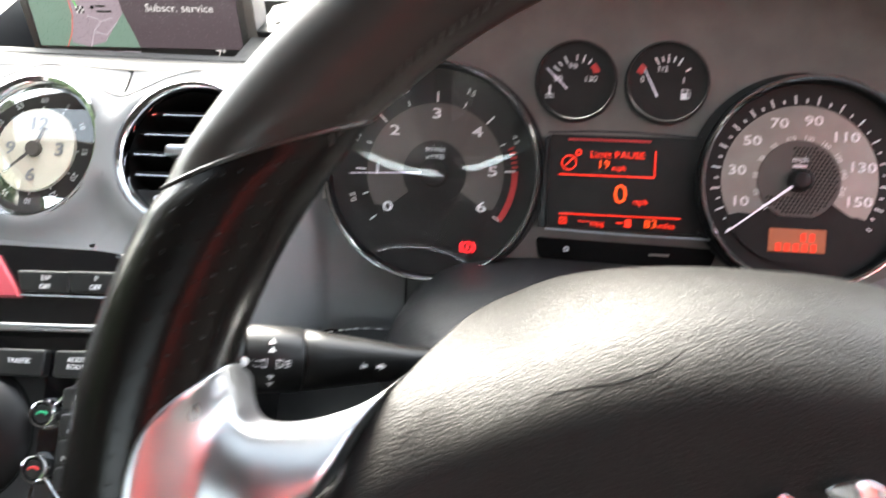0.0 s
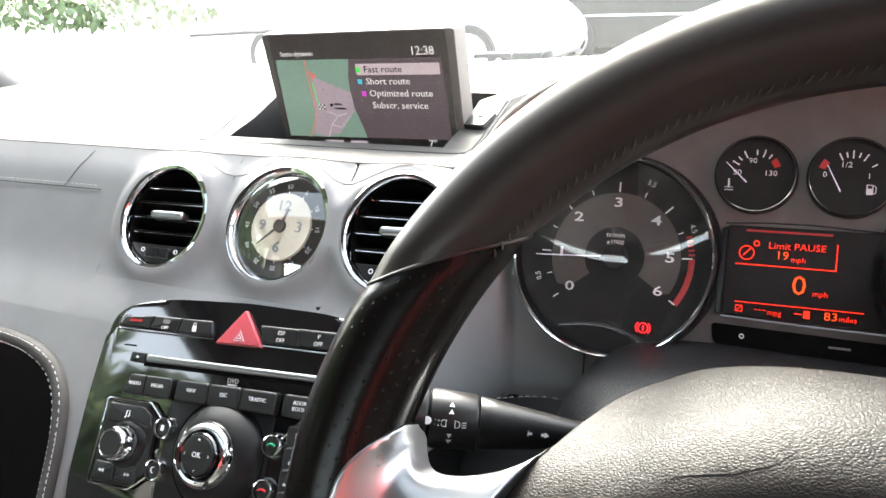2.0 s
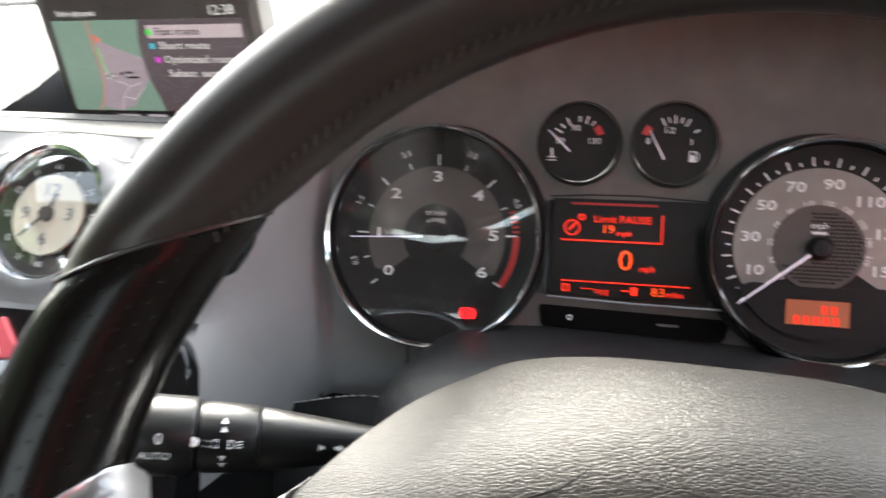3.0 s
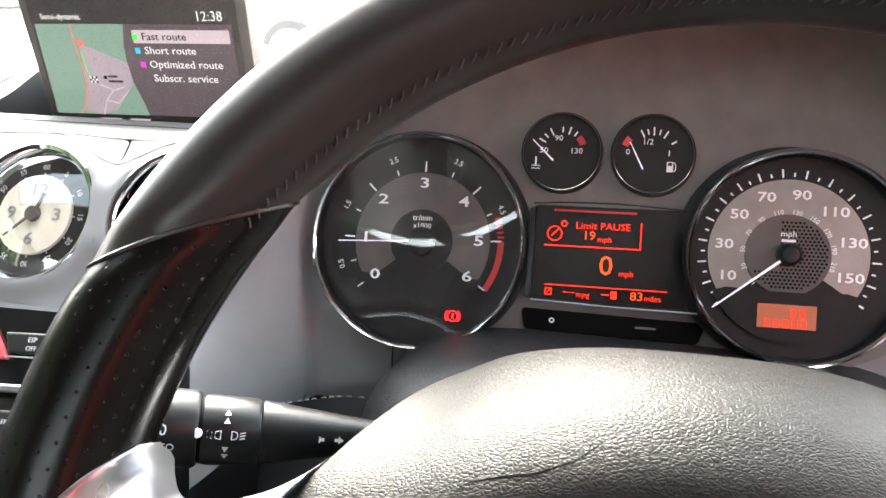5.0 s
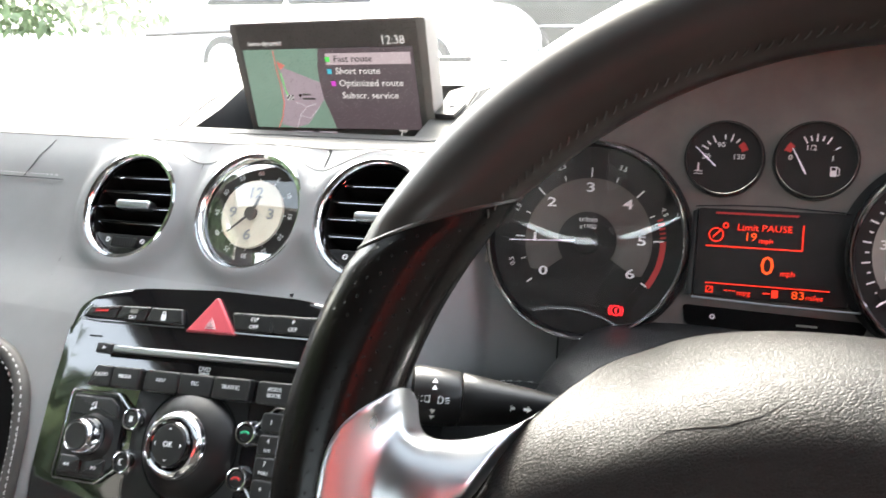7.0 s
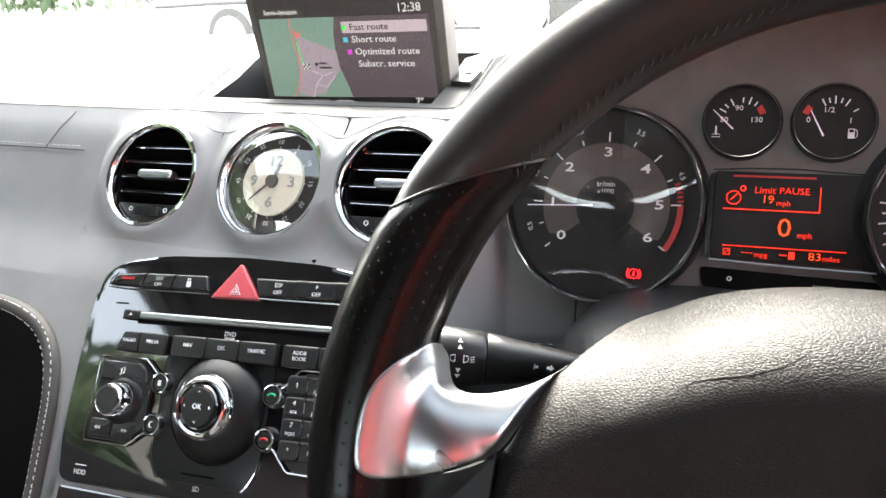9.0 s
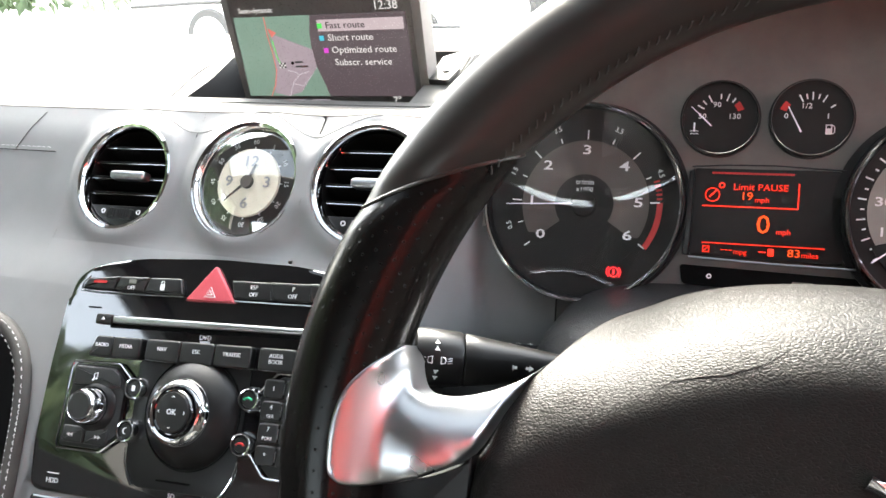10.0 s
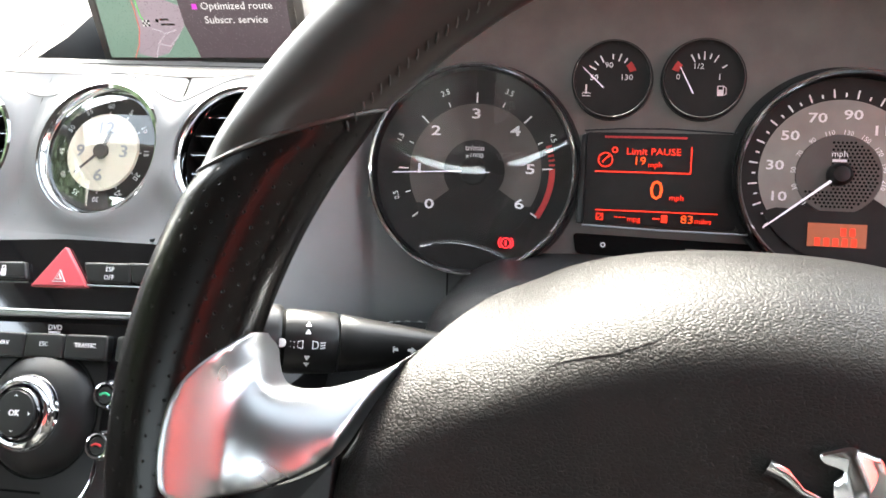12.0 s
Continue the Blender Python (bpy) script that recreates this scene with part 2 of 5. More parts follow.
def thing(name, m, label, category, group="", kind=""):
    ob = new(name)
    ob.empty_display_size = 0.02
    ob.matrix_world = m
    return tagged(ob, label, category, group, kind)


def part(name, bm, material, parent=None, label="", m=None, sharp=38):
    finish(bm, sharp)
    me = bpy.data.meshes.new(name)
    bm.to_mesh(me)
    bm.free()
    me.materials.append(M[material])
    ob = new(name, me)
    ob.parent = parent
    if m is not None:
        ob.matrix_basis = m
    if label:
        ob["label"] = label
    return ob


def solid(name, bm, material, label, category, group="", kind="", m=None, sharp=38):
    return tagged(part(name, bm, material, None, "", m, sharp), label, category, group, kind)


def at(x, y, z=0.0, rz=0.0, rx=0.0, ry=0.0):
    return pose(x, y, z, rx, ry, rz)


def rounded(pts, r, n=5):
    """Polygon with its corners rounded; r is one radius or one for each corner."""
    out, k = [], len(pts)
    for i, p in enumerate(pts):
        rad = r[i] if isinstance(r, (list, tuple)) else r
        p, a, b = Vector(p), Vector(pts[i - 1]), Vector(pts[(i + 1) % k])
        da, db = (a - p), (b - p)
        t = min(rad, da.length * 0.48, db.length * 0.48)
        if t <= 1e-6:
            out.append(tuple(p))
            continue
        s, e = p + da.normalized() * t, p + db.normalized() * t
        for j in range(n + 1):
            q = j / n
            out.append(tuple((1 - q) ** 2 * s + 2 * q * (1 - q) * p + q * q * e))
    return out


def rect(w, h, r=0.0, n=4):
    return rounded([(-w / 2, -h / 2), (w / 2, -h / 2), (w / 2, h / 2), (-w / 2, h / 2)], r, n)


def prism(pts, z0, z1, bevel=0.0, seg=2, bm=None):
    """Upright prism over a polygon, its upper edge rounded."""
    bm = bm or bmesh.new()
    low = [bm.verts.new((x, y, z0)) for x, y in pts]
    f = bm.faces.new(low)
    up = bmesh.ops.extrude_face_region(bm, geom=[f])
    vs = [v for v in up["geom"] if isinstance(v, bmesh.types.BMVert)]
    for v in vs:
        v.co.z = z1
    if bevel:
        es = [e for e in up["geom"] if isinstance(e, bmesh.types.BMEdge)]
        bmesh.ops.bevel(bm, geom=es, offset=bevel, segments=seg, profile=0.6, affect="EDGES")
    return bm


def plate(pts, z=0.0, t=0.0003):
    return prism(pts, z, z + t)


def lathe(profile, n=48, bm=None, a0=0.0, a1=360.0):
    """Turned shape about z from (radius, z) points."""
    bm = bm or bmesh.new()
    full = abs(a1 - a0) >= 359.9
    k = n if full else n + 1
    rows = []
    for i in range(k):
        a = radians(a0 + (a1 - a0) * i / n)
        rows.append([bm.verts.new((r * math.cos(a), r * math.sin(a), z)) for r, z in profile])
    for i in range(n):
        p, q = rows[i], rows[(i + 1) % k]
        for j in range(len(profile) - 1):
            bm.faces.new((p[j], q[j], q[j + 1], p[j + 1]))
    bmesh.ops.remove_doubles(bm, verts=bm.verts, dist=1e-6)
    return bm


def tube(pts, rad, n=8, closed=False, bm=None, flat=1.0):
    """Round bar along points; rad: one radius or a function of 0..1."""
    bm = bm or bmesh.new()
    pts = [Vector(p) for p in pts]
    k, rings, side = len(pts), [], None
    for i, p in enumerate(pts):
        if closed:
            d = pts[(i + 1) % k] - pts[i - 1]
        else:
            d = pts[min(i + 1, k - 1)] - pts[max(i - 1, 0)]
        d.normalize()
        if side is None:
            side = d.orthogonal().normalized()
        side = (side - d * side.dot(d)).normalized()
        oth = d.cross(side)
        r = rad(i / max(1, k - 1)) if callable(rad) else rad
        rings.append([bm.verts.new(p + r * (math.cos(2 * math.pi * j / n) * side + flat * math.sin(2 * math.pi * j / n) * oth)) for j in range(n)])
    for i in range(k if closed else k - 1):
        a, b = rings[i], rings[(i + 1) % k]
        for j in range(n):
            bm.faces.new((a[j], a[(j + 1) % n], b[(j + 1) % n], b[j]))
    if not closed:
        bm.faces.new(rings[0][::-1])
        bm.faces.new(rings[-1])
    return bm


def sheet(fn, us, vs, bm=None, skip=None):
    """Surface over a grid; fn(u, v) gives the place."""
    bm = bm or bmesh.new()
    g = [[bm.verts.new(fn(u, v)) for v in vs] for u in us]
    for i in range(len(us) - 1):
        for j in range(len(vs) - 1):
            if skip and skip((us[i] + us[i + 1]) / 2, (vs[j] + vs[j + 1]) / 2):
                continue
            bm.faces.new((g[i][j], g[i + 1][j], g[i + 1][j + 1], g[i][j + 1]))
    return bm


def steps(a, b, n):
    return [a + (b - a) * i / n for i in range(n + 1)]


def ball(rx, ry, rz, bm=None, c=(0, 0, 0), u=16, v=10):
    bm = bm or bmesh.new()
    bmesh.ops.create_uvsphere(bm, u_segments=u, v_segments=v, radius=1.0,
                              matrix=Matrix.Translation(c) @ Matrix.Diagonal((rx, ry, rz, 1)))
    return bm


def block(x0, x1, y0, y1, z0, z1, bevel=0.0, bm=None):
    bm = bm or bmesh.new()
    r = bmesh.ops.create_cube(bm, size=1.0, matrix=Matrix.Translation(((x0 + x1) / 2, (y0 + y1) / 2, (z0 + z1) / 2)) @ Matrix.Diagonal((x1 - x0, y1 - y0, z1 - z0, 1)))
    if bevel:
        es = list({e for v in r["verts"] for e in v.link_edges})
        bmesh.ops.bevel(bm, geom=es, offset=bevel, segments=3, profile=0.5, affect="EDGES")
    return bm


def text(body, size, material, parent, x, y, z=0.0, rz=0.0, name="print", align="CENTER", wide=1.0, ext=0.00012, m=None, bold=0.0):
    cu = bpy.data.curves.new(name, "FONT")
    cu.body, cu.size, cu.extrude, cu.resolution_u, cu.offset = body, size, ext, 2, bold
    cu.align_x, cu.align_y = align, "CENTER"
    tmp = bpy.data.objects.new(name, cu)
    scene.collection.objects.link(tmp)
    dg = bpy.context.evaluated_depsgraph_get()
    me = bpy.data.meshes.new_from_object(tmp.evaluated_get(dg))
    bpy.data.objects.remove(tmp)
    bpy.data.curves.remove(cu)
    if wide != 1.0:
        for v in me.vertices:
            v.co.x *= wide
    me.name = name
    me.materials.clear()
    me.materials.append(M[material])
    ob = new(name, me)
    ob.parent = parent
    ob.matrix_basis = (m or Matrix.Identity(4)) @ at(x, y, z, rz)
    return ob


def curve(pts, n=6, closed=False):
    """Smooth line through points, n steps to a span."""
    k, out = len(pts), []
    for i in range(k if closed else k - 1):
        ids = [(i + d) % k if closed else min(max(i + d, 0), k - 1) for d in (-1, 0, 1, 2)]
        a, b, c, d = (Vector(pts[j]) for j in ids)
        for j in range(n):
            t = j / n
            out.append(0.5 * (2 * b + (c - a) * t + (2 * a - 5 * b + 4 * c - d) * t * t + (3 * b - a - 3 * c + d) * t ** 3))
    if not closed:
        out.append(Vector(pts[-1]))
    return out


def tilted(x, y, z, lean, roll=0.0):
    """A frame whose z faces the driver, leaning back by some degrees; x to the right, y up the face."""
    return pose(x, y, z, 90 - lean, 0, 0) @ pose(0, 0, 0, 0, 0, roll)


def smooth(x, a, b):
    t = min(1.0, max(0.0, (x - a) / (b - a)))
    return t * t * (3 - 2 * t)

# ---- dashboard ----
PROFILE = [(1.10, 1.046), (0.75, 1.044), (0.62, 1.037), (0.49, 1.0380), (0.456, 1.0412), (0.436, 1.0415), (0.4205, 1.0365),
           (0.374, 0.9635), (0.364, 0.953), (0.352, 0.945), (0.312, 0.893), (0.255, 0.80), (0.215, 0.735)]
VENTS = [(-0.3090, -0.0012), (-0.2085, 0.0020), (-0.1205, 0.0045)]
CELL = [-0.3600, -0.2590, -0.1630, -0.0708]
HOLE = 0.0385
LEAN_V = 32.0
SV, CV = math.sin(radians(LEAN_V)), math.cos(radians(LEAN_V))


def face_y(z):
    """Depth of the dash face at a height, along its section."""
    for (y0, z0), (y1, z1) in zip(PROFILE[5:], PROFILE[6:]):
        if z1 <= z <= z0:
            return y0 + (y1 - y0) * (z0 - z) / (z0 - z1)
    return PROFILE[5][0] if z > PROFILE[5][1] else PROFILE[-1][0]


def face_soft(z):
    return sum(face_y(z + d) for d in (-0.009, -0.0045, 0, 0.0045, 0.009)) / 5


def dial_y(z):
    return 0.455 + 0.364 * (z - 0.986)


def dash_face(x, z):
    """The dash face; it falls back towards the dials on the driver's side, and bulges into a collar round each vent."""
    y = face_soft(z)
    t = smooth(x, -0.097, -0.060)
    y = y * (1 - t) + (dial_y(z) + 0.010 if z > 0.966 else 0.4575 - 0.021 * (1 - math.exp(-(0.966 - z) / 0.034))) * t
    p = Vector((x, y, z))
    lift = 0.0
    for cx, cv in VENTS:
        dz = (z - 1.0) / CV - cv
        r = math.hypot(x - cx, dz)
        lift += 0.006 * math.exp(-((r - 0.0405) / 0.0085) ** 2) if r > 0.0405 else 0.006
    return p + Vector((0, -CV, SV)) * min(lift, 0.007)


dashboard = thing("dashboard", Matrix.Identity(4), "grey vinyl dashboard with stitched seams and round openings", "dashboard")

# face round the three openings
bm = bmesh.new()
ZT, ZB = 1.0405, 0.9590
for i, (cx, cv) in enumerate(VENTS):
    x0, x1 = CELL[i], CELL[i + 1]
    zc, n, rows = 1.0 + cv * CV, 64, []
    corners = [math.atan2((z - zc) / CV, x - cx) % (2 * math.pi) for x in (x0, x1) for z in (ZT, ZB)]
    turns = sorted([2 * math.pi * k / n for k in range(n)] + corners)
    for a in turns:
        c, s = math.cos(a), math.sin(a)
        reach = min(((x1 - cx) / c if c > 1e-9 else (x0 - cx) / c if c < -1e-9 else 9),
                    ((ZT - zc) / CV / s if s > 1e-9 else (ZB - zc) / CV / s if s < -1e-9 else 9))
        line = []
        for q in (0, 0.12, 0.3, 0.5, 0.7, 0.85, 1.0):
            r = HOLE + (max(reach, HOLE + 0.001) - HOLE) * q
            line.append(bm.verts.new(dash_face(cx + r * c, zc + r * s * CV)))
        lip = Vector((0, CV, -SV)) * 0.004
        line.insert(0, bm.verts.new(line[0].co + lip))
        rows.append(line)
    for k in range(len(rows)):
        a, b = rows[k], rows[(k + 1) % len(rows)]
        for j in range(len(a) - 1):
            bm.faces.new((a[j], b[j], b[j + 1], a[j + 1]))
vent_band = bm
LOW = 0.886
bm = sheet(dash_face, steps(CELL[3], -0.066, 8), steps(LOW, ZT, 32))
sheet(dash_face, steps(-0.066, -0.03, 16) + steps(-0.015, 0.50, 24), steps(LOW, 0.966, 16), bm)
knee_face = sheet(dash_face, steps(CELL[3], -0.03, 20) + steps(-0.015, 0.50, 24), steps(0.74, LOW, 16))
driver_face = bm
# the band below the openings and the centre stack behind the radio
stack_face = sheet(dash_face, steps(-0.318, -0.10, 26), steps(0.745, ZB, 30))
sheet(dash_face, steps(-0.10, CELL[3], 6), steps(LOW, ZB, 16), stack_face)
sheet(dash_face, steps(-0.10, CELL[3], 6), steps(0.745, LOW, 14), knee_face)
sheet(lambda x, z: dash_face(x, z) + Vector((0, CV, -SV)) * 0.0003, steps(-0.318, CELL[3], 30), steps(ZB - 0.003, ZB + 0.003, 4), stack_face)
bm = sheet(dash_face, steps(-0.95, CELL[0], 26), steps(0.936, ZT, 14))
# rounded corner where the passenger side turns down into the stack
EDGE = [(p.x - 0.002 - 0.004 * smooth(-p.y, -0.91, -0.87), p.y) for p in curve([(-0.95, 0.915), (-0.60, 0.916), (-0.45, 0.917), (-0.402, 0.916), (-0.374, 0.912), (-0.352, 0.904), (-0.336, 0.890), (-0.3275, 0.871), (-0.3240, 0.845), (-0.3210, 0.81), (-0.319, 0.745)], 4)]
corner = [(-0.95, 0.936), (-0.60, 0.936), (-0.45, 0.936), (-0.40, 0.936), (-0.36, 0.936), (-0.3175, 0.936), (-0.3165, 0.905), (-0.312, 0.88), (-0.312, 0.85), (-0.312, 0.81), (-0.312, 0.745)]
TOPL = [(a[0] + (b[0] - a[0]) * q / 4, a[1] + (b[1] - a[1]) * q / 4) for a, b in zip(corner, corner[1:]) for q in range(4)] + corner[-1:]
g = [[bm.verts.new(dash_face(a[0] + (b[0] - a[0]) * q, a[1] + (b[1] - a[1]) * q)) for q in (0, 0.5, 1)] for a, b in zip(TOPL, EDGE)]
for a, b in zip(g, g[1:]):
    for j in range(2):
        bm.faces.new((a[j], a[j + 1], b[j + 1], b[j]))
sheet(dash_face, steps(-0.36, -0.3175, 6), steps(0.936, ZB, 5), bm)
for nm, piece in (("passenger_fascia", bm), ("vent_band", vent_band), ("driver_fascia", driver_face), ("stack_fascia", stack_face)):
    bmesh.ops.remove_doubles(piece, verts=piece.verts, dist=5e-4 if nm == "vent_band" else 1e-5)
    if nm == "vent_band":
        piece.normal_update()
        ahead = sum((f.normal * f.calc_area() for f in piece.faces), Vector())
        small = [f for f in piece.faces if f.normal.dot(ahead) < 0 and f.calc_area() < 2e-5]
        bmesh.ops.delete(piece, geom=small, context="FACES_ONLY")
    part(nm, piece, "dash", dashboard, sharp=60)
part("knee_panel", knee_face, "black", dashboard, "black panel below the dash face", sharp=60)

# added black sheet that gives the recess under the passenger side its shade
part("recess_shade_sheet", sheet(lambda x, z: (x, 0.475 - 0.10 * (0.93 - z), z), steps(-0.95, -0.315, 8), steps(0.30, 0.93, 8)), "black", dashboard, "added black sheet for the shade below the rolled edge")

# top pad with the well for the screen
WELL = (-0.337, -0.138, 0.504, 0.62)


def top_z(x, y):
    z = 1.0425
    for (y0, z0), (y1, z1) in zip(PROFILE, PROFILE[1:6]):
        if y1 <= y <= y0:
            z = z0 + (z1 - z0) * (y0 - y) / (y0 - y1)
    lift = 0.0
    for cx, cv in VENTS:
        lift = max(lift, math.exp(-((x - cx) / 0.036) ** 4) * math.exp(-((y - 0.425) / 0.028) ** 2))
    return z + 0.0015 * lift


def top_place(x, y):
    """The pad's front edge carries on along the dash face, then rolls back to the top."""
    back = 0.456
    if y >= back:
        return (x, y, top_z(x, y))
    p0 = Vector(dash_face(min(x, -0.0725), ZT)) if x < -0.072 else Vector((x, 0.4205, ZT))
    p0.x = x
    p1, p2, t = p0 + Vector((0, SV, CV)) * 0.0030, Vector((x, back, top_z(x, back))), (y - 0.4205) / (back - 0.4205)
    return tuple((1 - t) ** 2 * p0 + 2 * t * (1 - t) * p1 + t * t * p2)


bm = sheet(top_place, sorted(steps(-0.95, -0.36, 14) + steps(-0.355, -0.075, 70) + steps(-0.07, 0.52, 16) + list(WELL[:2])),
           sorted(steps(0.4205, 0.49, 14) + steps(0.50, 0.70, 10) + steps(0.72, 1.10, 8) + [WELL[2], 0.6195]),
           skip=lambda x, y: (WELL[0] < x < WELL[1] and WELL[2] < y < WELL[3]) or (x > -0.072 and y < 0.56))
tp = part("top_pad", bm, "top", dashboard, sharp=60)
sol = tp.modifiers.new("thickness", "SOLIDIFY")
sol.thickness, sol.offset = 0.003, -1


# ---- screen surround, well and screen ----
def ramp_z(y):
    return 1.0386 + 0.42 * max(0.0, min(y, 0.575) - 0.515)


surround = thing("screen_surround", Matrix.Identity(4), "raised grey surround of the pop-up screen, with a dark well", "trim")
bm = bmesh.new()
xs, ys = [-0.356, -0.352, WELL[0], -0.238, WELL[1], -0.116, -0.112], [0.480, 0.486, 0.498, WELL[2], 0.54, 0.575, 0.62, 0.75, 0.90]
sheet(lambda x, y: (x, y, ramp_z(y) + (0.0 if -0.3555 < x < -0.1125 and y > 0.481 else -0.012)), xs, ys, bm,
      skip=lambda x, y: WELL[0] < x < WELL[1] and WELL[2] < y < 0.62)
s = part("rim_plate", bm, "top", surround, sharp=50)
bm = bmesh.new()
x0, x1, y0, y1 = WELL[0], WELL[1], WELL[2], 0.62
lo, hi = 0.975, 1.0
ring0 = [bm.verts.new((x, y, ramp_z(y))) for x, y in ((x0, y0), (x0, 0.54), (x0, 0.575), (x0, y1), (x1, y1), (x1, 0.575), (x1, 0.54), (x1, y0))]
ring1 = [bm.verts.new((x, y, lo)) for x, y in ((x0 + 0.004, y0 + 0.003), (x0 + 0.004, 0.54), (x0 + 0.004, 0.575), (x0 + 0.004, y1 - 0.003), (x1 - 0.004, y1 - 0.003), (x1 - 0.004, 0.575), (x1 - 0.004, 0.54), (x1 - 0.004, y0 + 0.003))]
for i in range(8):
    bm.faces.new((ring0[i], ring0[(i + 1) % 8], ring1[(i + 1) % 8], ring1[i]))
bm.faces.new(ring1)
part("well", bm, "black", surround, "dark plastic screen well")
part("edge_joint", tube(curve([(x, y, ramp_z(y) + 0.0004) for x, y in ((-0.353, 0.640), (-0.353, 0.560), (-0.3535, 0.505), (-0.3500, 0.487), (-0.338, 0.4815), (-0.238, 0.481), (-0.130, 0.4815), (-0.1165, 0.487), (-0.1130, 0.505), (-0.1135, 0.580))], 4), 0.0007, 6), "seam", surround, "dark joint round the surround")
part("slot_clip", prism(rect(0.006, 0.030, 0.0025), 0, 0.0018, 0.0006), "brushed", surround, "pale clip", at(-0.346, 0.528, ramp_z(0.528), 0, 16))
part("release_button", prism(rect(0.017, 0.026, 0.003), 0, 0.004, 0.001), "satin", surround, "dark release button", at(-0.1255, 0.545, ramp_z(0.545), -4, 16))
part("release_mark", prism(rect(0.007, 0.007, 0.0034), 0, 0.0008), "brushed", surround, "", at(-0.1255, 0.548, ramp_z(0.548) + 0.0045, 0, 16))

SCR = tilted(-0.2198, 0.526, 1.09, -10, 1.0)
screen = thing("navigation_screen", SCR, "pop-up navigation screen in a dark housing, standing in its well", "screen")
part("housing", prism(rounded([(-0.0835, -0.085), (0.0845, -0.085), (0.0862, 0.0315), (-0.0862, 0.0315)], 0.004), -0.019, 0, 0.0015), "housing", screen)
part("glass", prism(rect(0.158, 0.096, 0.002), 0, 0.0004), "screenglass", screen, "dark screen face", at(-0.0002, -0.018, 0))
bm = plate([(-0.0762, 0.0105), (-0.0772, -0.0535), (-0.0015, -0.0535), (-0.0035, -0.045), (-0.0085, -0.030), (-0.0102, -0.018), (-0.0096, -0.004), (-0.0066, 0.0105)], 0.0008)
part("map_field", bm, "maplit", screen, "green lit map")
bm = plate([(-0.0066, 0.0105), (-0.0096, -0.004), (-0.0102, -0.018), (-0.0085, -0.030), (-0.0035, -0.045), (-0.0015, -0.0535), (0.0738, -0.0535), (0.0738, 0.0105)], 0.0006)
part("menu_field", bm, "menu", screen, "dark mauve menu")
part("cone", plate([(-0.0435, -0.003), (-0.0095, -0.016), (-0.0085, -0.030), (-0.0265, -0.0500), (-0.040, -0.0535), (-0.052, -0.0505), (-0.047, -0.034)], 0.0012), "mappink", screen)
part("road", tube([(x, y, 0.0018) for x, y in ((-0.0475, 0.0105), (-0.0475, -0.004), (-0.046, -0.018), (-0.046, -0.032), (-0.050, -0.044), (-0.056, -0.0535))], 0.0004, 6), "mapred", screen, "red road")
part("route", tube([(x, y, 0.0018) for x, y in ((-0.0440, -0.008), (-0.0425, -0.022), (-0.041, -0.026))], 0.0004, 6), "glowgreen", screen)
for pts in (((-0.038, -0.0535), (-0.033, -0.043), (-0.026, -0.036), (-0.016, -0.033)), ((-0.033, -0.043), (-0.024, -0.045), (-0.014, -0.036)), ((-0.035, -0.032), (-0.028, -0.034), (-0.026, -0.036))):
    part("lane", tube([(x, y, 0.0018) for x, y in pts], 0.0005, 5), "mapgrey", screen)
part("arrow", plate([(-0.0455, 0.0015), (-0.0385, -0.002), (-0.0435, -0.0055)], 0.0022), "mapred", screen, "red position arrow")
for i in range(4):
    for j in range(3):
        part("flag_square", plate(rect(0.0015, 0.0015), 0.0018), "deep" if (i + j) % 2 else "glowwhite", screen, "", at(-0.0413 + 0.0015 * i, -0.0295 + 0.0015 * j))
for k, (x, y, w) in enumerate(((-0.0235, -0.0255, 0.007), (-0.0215, -0.029, 0.011))):
    part("label_bar", plate(rect(w, 0.0014), 0.0018), "screenglass", screen, "", at(x, y))
part("dot", plate(rect(0.0024, 0.0024, 0.001), 0.0018), "deep", screen, "", at(-0.0295, -0.0262))
part("highlight", plate(rect(0.0725, 0.0088, 0.0008), 0.0010), "menubar", screen, "pale highlighted row", at(0.0352, 0.0022))
for k, (body, x, y) in enumerate((("Fast route", 0.0060, 0.0022), ("Short route", 0.0063, -0.0072), ("Optimized route", 0.0078, -0.0167), ("Subscr. service", 0.0090, -0.0263))):
    text(body, 0.0073, "deep" if k == 0 else "glowwhite", screen, x, y, 0.0018, align="LEFT", name="menu_text", wide=1.12)
for mname, x, y in (("glowgreen", 0.0012, 0.0022), ("glowblue", 0.0013, -0.0072), ("glowpink", 0.0033, -0.0167)):
    part("menu_mark", plate(rect(0.0038, 0.0038), 0.0020), mname, screen, "", at(x, y))
text("Semi-dynamic", 0.0058, "glowwhite", screen, -0.0545, 0.0152, 0.0008, name="status_text")
text("12:38", 0.0092, "glowwhite", screen, 0.0582, 0.0153, 0.0008, name="time_text")
text("7°", 0.0085, "glowwhite", screen, 0.0575, -0.0572, 0.0008, name="temperature_text")
for x, w in ((-0.034, 0.018), (-0.010, 0.016)):
    part("info_bar", plate(rect(w, 0.0022), 0.0008), "mapgrey", screen, "", at(x, -0.0575))

# ---- steering wheel ----
WHEEL = tilted(0.141, 0.178, 0.986, 27.6)
wheel = thing("steering_wheel", WHEEL, "black leather steering wheel with silver metal spokes", "steering wheel")
RM, RT = 0.1650, 0.0168


def rim_point(th, ph, r):
    """th: degrees round the wheel from its right; ph: degrees round the section from its outer side, 90 towards the driver."""
    a, b = radians(th), radians(ph)
    d = RM + r * math.cos(b)
    return (d * math.cos(a), d * math.sin(a), r * 1.02 * math.sin(b))


